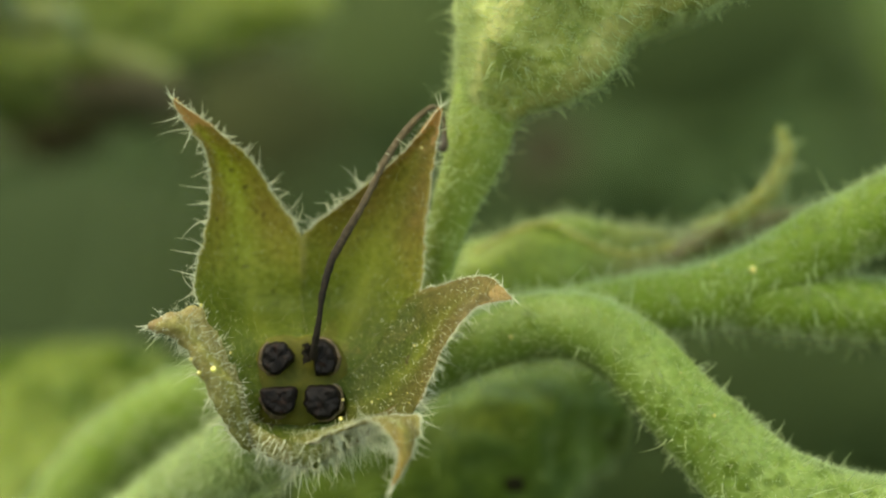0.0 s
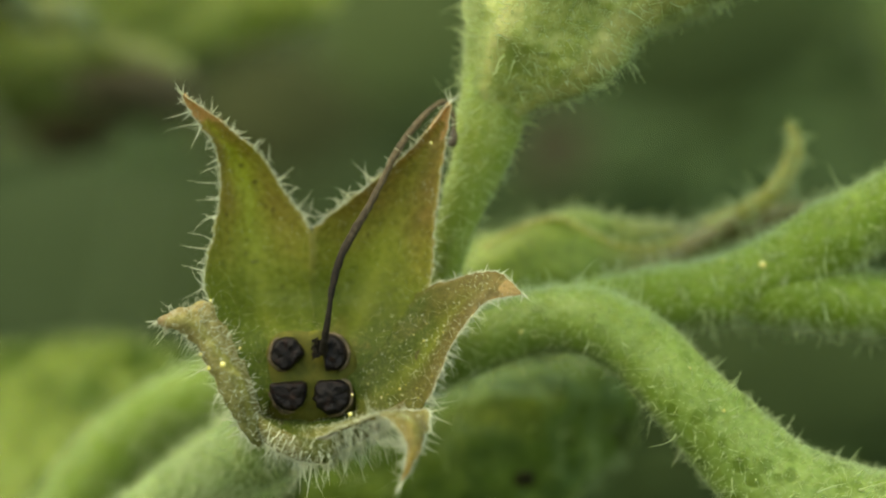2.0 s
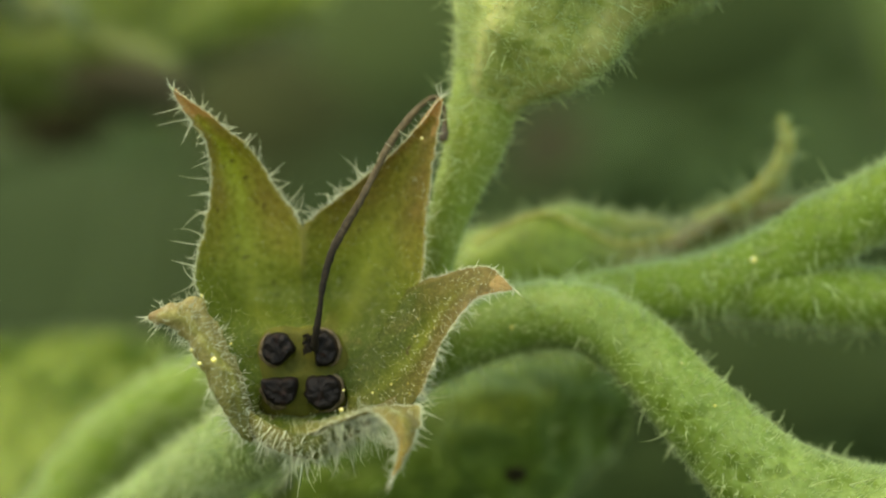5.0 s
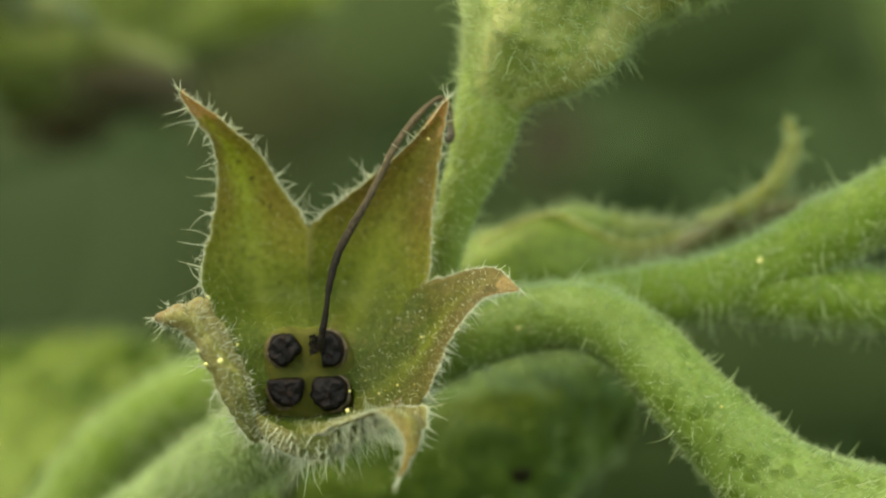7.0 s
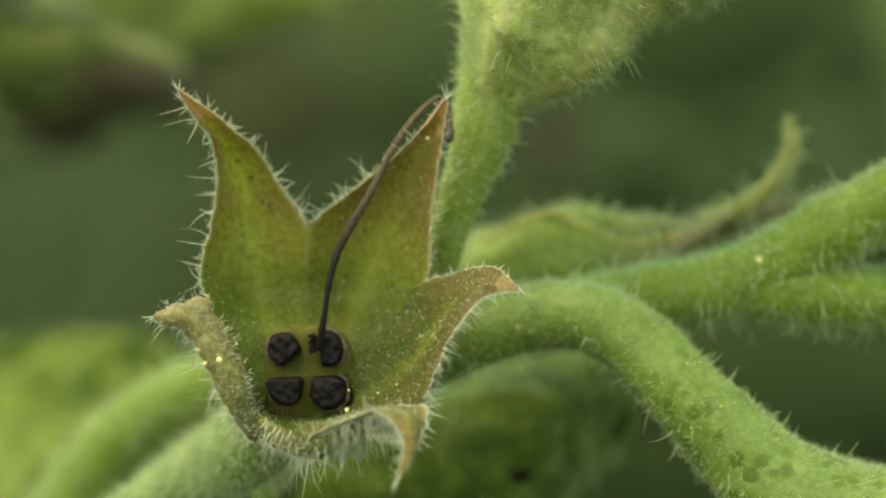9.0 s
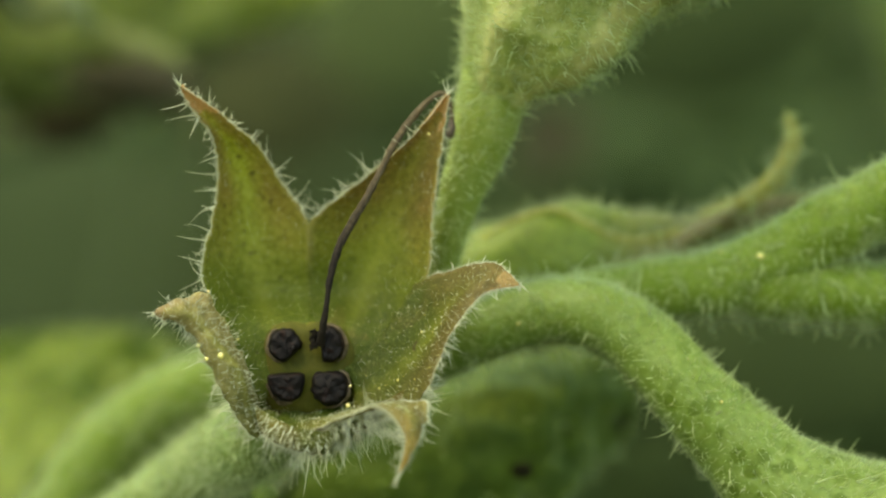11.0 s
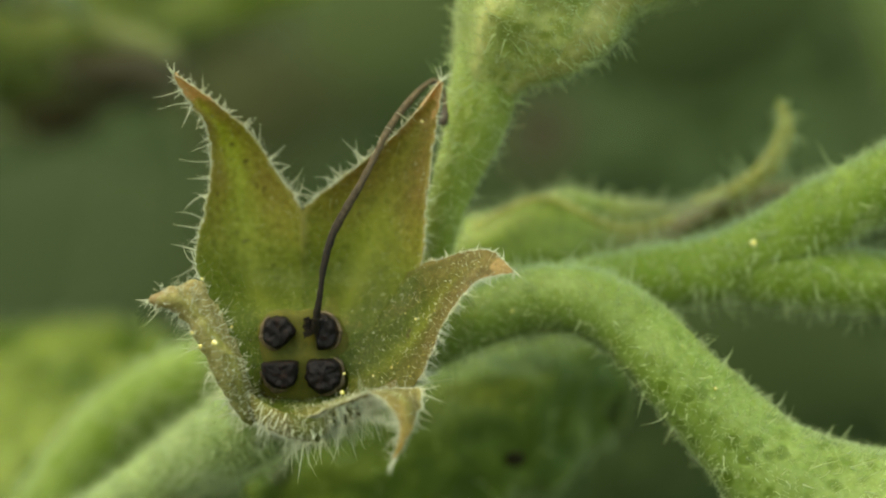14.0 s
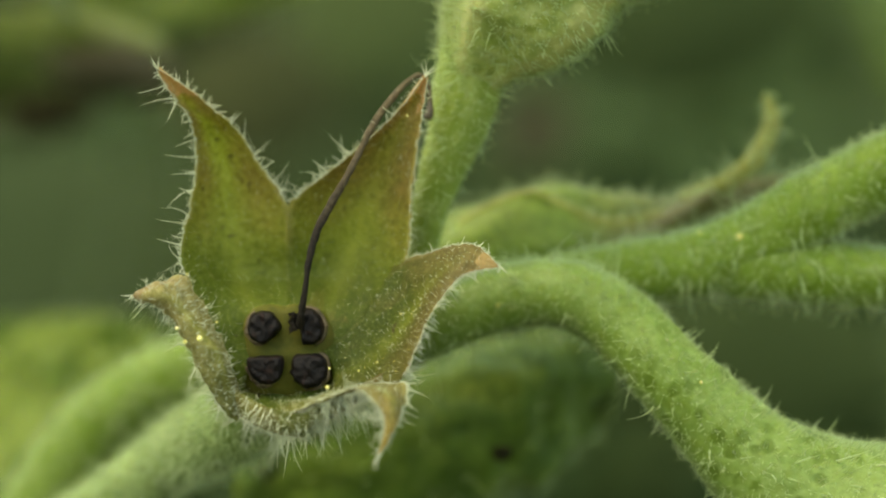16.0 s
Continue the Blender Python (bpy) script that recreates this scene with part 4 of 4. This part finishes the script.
fold = blade([(0.2, 7.6, -0.6), (1.67, 7.4, 0.22), (3.22, 7.3, 0.88), (4.64, 7.2, 0.46), (5.79, 7.1, -0.06), (7.09, 7.2, -0.16), (8.64, 7.4, 0.45), (10.0, 7.7, 1.05)],
             [(0.3, 7.0, -1.4), (1.7, 6.9, -0.9), (3.2, 6.8, -0.5), (4.64, 6.8, -0.6), (5.8, 6.8, -0.75), (7.1, 6.9, -0.6), (8.6, 7.1, 0.1), (10.0, 7.6, 0.95)],
             [(0.4, 7.2, -2.3), (1.8, 7.1, -2.0), (3.2, 7.0, -1.9), (4.64, 7.0, -1.8), (5.8, 7.0, -1.5), (7.1, 7.0, -1.2), (8.6, 7.2, -0.3), (10.0, 7.6, 0.8)], 50, 16, 0.3, 0.12)
half = part("folded_half", solid("folded_half", fold, FAR_LEAF), withered, "green leaf half folded forward with a yellowish margin")
part("margin", solid("margin", tube([(*p, 0.10) for p in fold[3][4:46:6, 0]], 60, 10, 0.1), DRY_TIP), half, "yellowish rolled margin")
curl = tube([(8.9, 8.3, 0.62, 0.26), (9.5, 8.1, 0.86, 0.30), (10.4, 8, 1.22, 0.32), (11.2, 7.9, 1.8, 0.33), (11.74, 7.8, 2.59, 0.31), (11.98, 7.8, 3.48, 0.27), (11.78, 7.9, 4.27, 0.09)], 50, 16, 0.12, flat=0.6)
tip = part("curled_tip", solid("curled_tip", curl, DRY_TIP), withered, "dry yellow-green tip curled upwards")
fuzz = Hairs(32)
fuzz.on(curl[3], curl[4], 130, (0.35, 0.9), 0.018, wrap=True)
fuzz.along(fold[3][:, 0], fold[3][:, 8], 70, (0.3, 0.8), 0.02, 0.1)
part("hairs", fuzz.mesh("hairs", STEM_HAIR), tip, "pale hairs", "stuff")
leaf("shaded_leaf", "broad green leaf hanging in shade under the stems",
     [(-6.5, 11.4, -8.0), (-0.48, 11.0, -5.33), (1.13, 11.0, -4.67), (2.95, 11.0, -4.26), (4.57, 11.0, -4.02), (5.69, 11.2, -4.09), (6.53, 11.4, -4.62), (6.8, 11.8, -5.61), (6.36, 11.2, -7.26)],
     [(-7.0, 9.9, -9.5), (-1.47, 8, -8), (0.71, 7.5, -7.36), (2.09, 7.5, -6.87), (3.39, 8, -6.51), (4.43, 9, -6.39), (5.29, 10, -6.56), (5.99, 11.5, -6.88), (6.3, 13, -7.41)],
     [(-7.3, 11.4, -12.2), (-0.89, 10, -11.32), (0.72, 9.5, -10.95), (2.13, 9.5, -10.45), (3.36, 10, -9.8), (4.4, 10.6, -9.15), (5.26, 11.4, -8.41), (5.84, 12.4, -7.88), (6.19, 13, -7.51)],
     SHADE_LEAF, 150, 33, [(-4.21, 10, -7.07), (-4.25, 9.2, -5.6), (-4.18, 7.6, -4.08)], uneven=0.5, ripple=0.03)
leaf("low_leaf", "large blurred yellow-green leaf low behind the stem",
     [(-28.98, 27, -7.92), (-24.9, 26, -6.06), (-21.36, 25, -4.82), (-18.52, 25, -4.23), (-15.92, 25, -3.99), (-13.56, 25, -4.04), (-11.43, 25, -4.46), (-9.54, 25, -5.29), (-8.13, 25, -6.59)],
     [(-28.71, 26, -9.75), (-25.13, 25, -8.48), (-21.75, 23.5, -7.66), (-18.86, 23, -7.28), (-16.31, 23, -7.16), (-14, 23, -7.11), (-11.79, 24, -7.11), (-9.78, 25, -7.06), (-8.13, 25, -6.71)],
     [(-26.9, 21, -12.25), (-23.92, 19, -12.01), (-20.82, 17, -11.76), (-17.89, 16.5, -11.49), (-15.36, 17, -11.11), (-13.16, 18.5, -10.28), (-11.23, 21, -9.07), (-9.64, 23.5, -8.01), (-8.13, 25, -6.83)],
     OLD_LEAF, 150, 34, [(-29.34, 20, -9.88), (-31, 16, -40), (-32, 12, -100)], uneven=0.9)
leaf("high_leaf", "large blurred yellow-green leaf far behind the calyx",
     *oval((-18.8, 33, 12.0), 28, 5.6, -4, 38), HIGH_LEAF, 60, 35, [(-33.5, 36, 12), (-50, 46, -60), (-62, 50, -221)], uneven=0.7)
leaf("pale_leaf", "narrow pale dried leaf hanging below a green leaf, out of focus",
     *oval((-12.9, 24.5, 7.9), 4.6, 0.5, -20, 30), PALE_LEAF, 12, 46, [(-17, 26, 9.4), (-28, 36, 4), (-48, 46, -80), (-56, 48, -221)], thick=0.2)
leaf("pale_leaf", "small pale yellow-green leaf among larger leaves, out of focus",
     *oval((-16.4, 25.5, 9.9), 2.6, 0.8, -5, 30), PALE_LEAF, 6, 47, [(-20, 27, 10.5), (-30, 36, 2), (-50, 47, -80), (-58, 50, -221)], thick=0.2)
part("dark_blotch", mesh_of("dark_blotch", *blotch((2.5, 7.5, -8.21), 0.36), DARK_LEAF), bpy.data.objects["shaded_leaf"], "dark dried blotch")
leaf("olive_leaf", "blurred olive-brown leaf far behind the calyx",
     *oval((-12.4, 100, 9.4), 12.5, 5.6, -8, 28, 0.3), BROWN_LEAF, 20, 38, [(-21, 104, 9), (-24, 108, 0.9), (-36, 108, -60), (-40, 108, -150)])
leaf("rusty_leaf", "blurred reddish-brown dying leaf far behind the bud",
     *oval((7.4, 100, 7.0), 5.5, 2.2, 35, 15, 0.3), RUST_LEAF, 10, 48, [(3.4, 102, 4.4), (2, 106, -20), (0, 108, -80), (-2, 108, -150)])
leaf("grey_leaf", "dull green leaf far behind the calyx, out of focus",
     *oval((-4.1, 116, 16.5), 15, 6.8, 10, 25, 0.2), FAR_GREEN, 10, 49, [(-12, 118, 14), (-14, 120, -20), (-16, 118, -80), (-18, 112, -140)])
leaf("grey_leaf", "dull green leaf low behind the calyx, out of focus",
     *oval((-11.0, 113, 4.0), 14, 5.0, -12, 25, 0.2), GREY_LEAF, 10, 50, [(-19, 116, 5), (-24, 118, -20), (-28, 116, -80), (-30, 112, -140)])
leaf("grey_leaf", "dull green leaf between other far leaves, out of focus",
     *oval((-5.0, 119, 8.2), 13, 6.2, -5, 42, 0.1), FAR_GREEN, 10, 53, [(-13, 120, 8), (-15, 122, -20), (-18, 120, -80), (-20, 114, -140)])
leaf("dark_leaf", "dark green leaf high behind the bud, out of focus",
     *oval((20.0, 114, 16.0), 22, 6.5, 6, -12, 0.2), SHADOW_LEAF, 10, 54, [(33, 116, 16), (38, 118, -20), (42, 116, -80), (44, 112, -140)])
leaf("dull_leaf", "dull mid-green leaf under a brighter leaf, out of focus",
     *oval((-22.3, 50, 8.0), 10, 3.2, -6, 25), DULL_LEAF, 10, 51, [(-28, 52, 8.4), (-34, 54, -10), (-52, 54, -80), (-60, 56, -221)])
# added leaf: its dark colour gives the gap behind the stems a deeper tone
leaf("dark_leaf", "dark green leaf added to darken the background behind the stems, out of focus",
     *oval((20.5, 90, -8.8), 24, 6.5, -8, -5, 0.2), SHADOW_LEAF, 10, 52, [(33, 92, -10), (36, 92, -40), (40, 92, -100), (42, 90, -170)])
leaf("grey_leaf", "large grey-green leaf far behind, out of focus",
     *oval((-29, 125, -1.2), 30, 9.8, -3, 22, 0.12), GREY_LEAF, 20, 39, [(-45, 128, -1), (-66, 128, -60), (-70, 124, -145)])
stem("far_stalk", "blurred green stalk standing far behind",
     [(60, 62, -222, 2.2), (42, 60, -100, 1.9), (28.3, 58, 1.27, 1.3), (26.2, 58, 7.2, 1.2), (24.8, 58, 11.8, 1.15), (24.2, 58, 16.2, 1.15), (23.6, 58, 21.8, 1.0), (23.4, 58, 26.7, 0.4)],
     FAR_STALK, (1, 0.2, 0.4), (0.3, 0.3, 0.5), (0.1, 0.4, 0.8), seed=36)
leaf("dark_withered_leaf", "dark brown withered leaf, out of focus",
     *oval((-19.1, 46, 5.5), 5.4, 1.2, 9, -10), DARK_LEAF, 10, 37, [(-22, 46, 4.6), (-28.91, 48, 0.6), (-46, 50, -80), (-52, 52, -221)])
leaf("dry_leaf", "grey-brown dried leaf hanging below a green leaf, out of focus",
     *oval((-15.6, 43, 7.7), 7.0, 1.7, -14, -10), DRY_LEAF, 12, 45, [(-20.36, 45, 8.9), (-28.34, 48, 3.2), (-48, 52, -80), (-56, 54, -221)])


# ---- undergrowth on the bank behind ----
def thicket(name, label, count, seed, low, high, size, mat, steps=8):
    rng = random.Random(seed)
    verts, faces = [], []
    cross = (-1, -0.5, 0, 0.5, 1) if steps > 5 else (-1, 0, 1)
    k = len(cross)
    for _ in range(count):
        c = np.array([rng.uniform(low[a], high[a]) for a in range(3)])
        c[1] += 0.95 * (c[2] + 225) + rng.uniform(0, 1) * abs(c[0]) * 0.3
        length = rng.uniform(*size)
        wide = length * rng.uniform(0.22, 0.4)
        way = unit(np.array([rng.gauss(0, 1), rng.gauss(0, 0.6), rng.gauss(0.1, 0.7)]))
        side = unit(np.cross(way, (rng.gauss(0, 0.35), rng.gauss(-0.8, 0.4), 1.0)))
        nor = np.cross(side, way)
        o, n = len(verts), steps
        droop = rng.uniform(0.05, 0.35)
        for i in range(n + 1):
            f = i / n
            w = wide * math.sin(math.pi * min(1.0, f * 0.94 + 0.05)) ** 0.8
            p = c + way * length * (f - 0.5) - nor * droop * length * (f - 0.3) ** 2
            for j in cross:
                verts.append(p + side * w * j + nor * (0.22 * w * abs(j) + 0.03 * length * math.sin(f * 17 + j * 4)))
        for i in range(n):
            for j in range(k - 1):
                a = o + i * k + j
                faces.append((a, a + 1, a + k + 1, a + k))
    me = mesh_of(name, np.array(verts) * MM, faces, mat)
    return tagged(new(name, me), label, "foliage", kind="stuff")


thicket("undergrowth", "dense dark green leafy undergrowth, out of focus", 4200, 41, (-260, 15, -225), (260, 60, 230), (24, 60), THICKET)
thicket("small_undergrowth", "small dark green leaves of the undergrowth, out of focus", 14000, 43, (-130, -25, -120), (130, 20, 130), (7, 18), THICKET, 4)
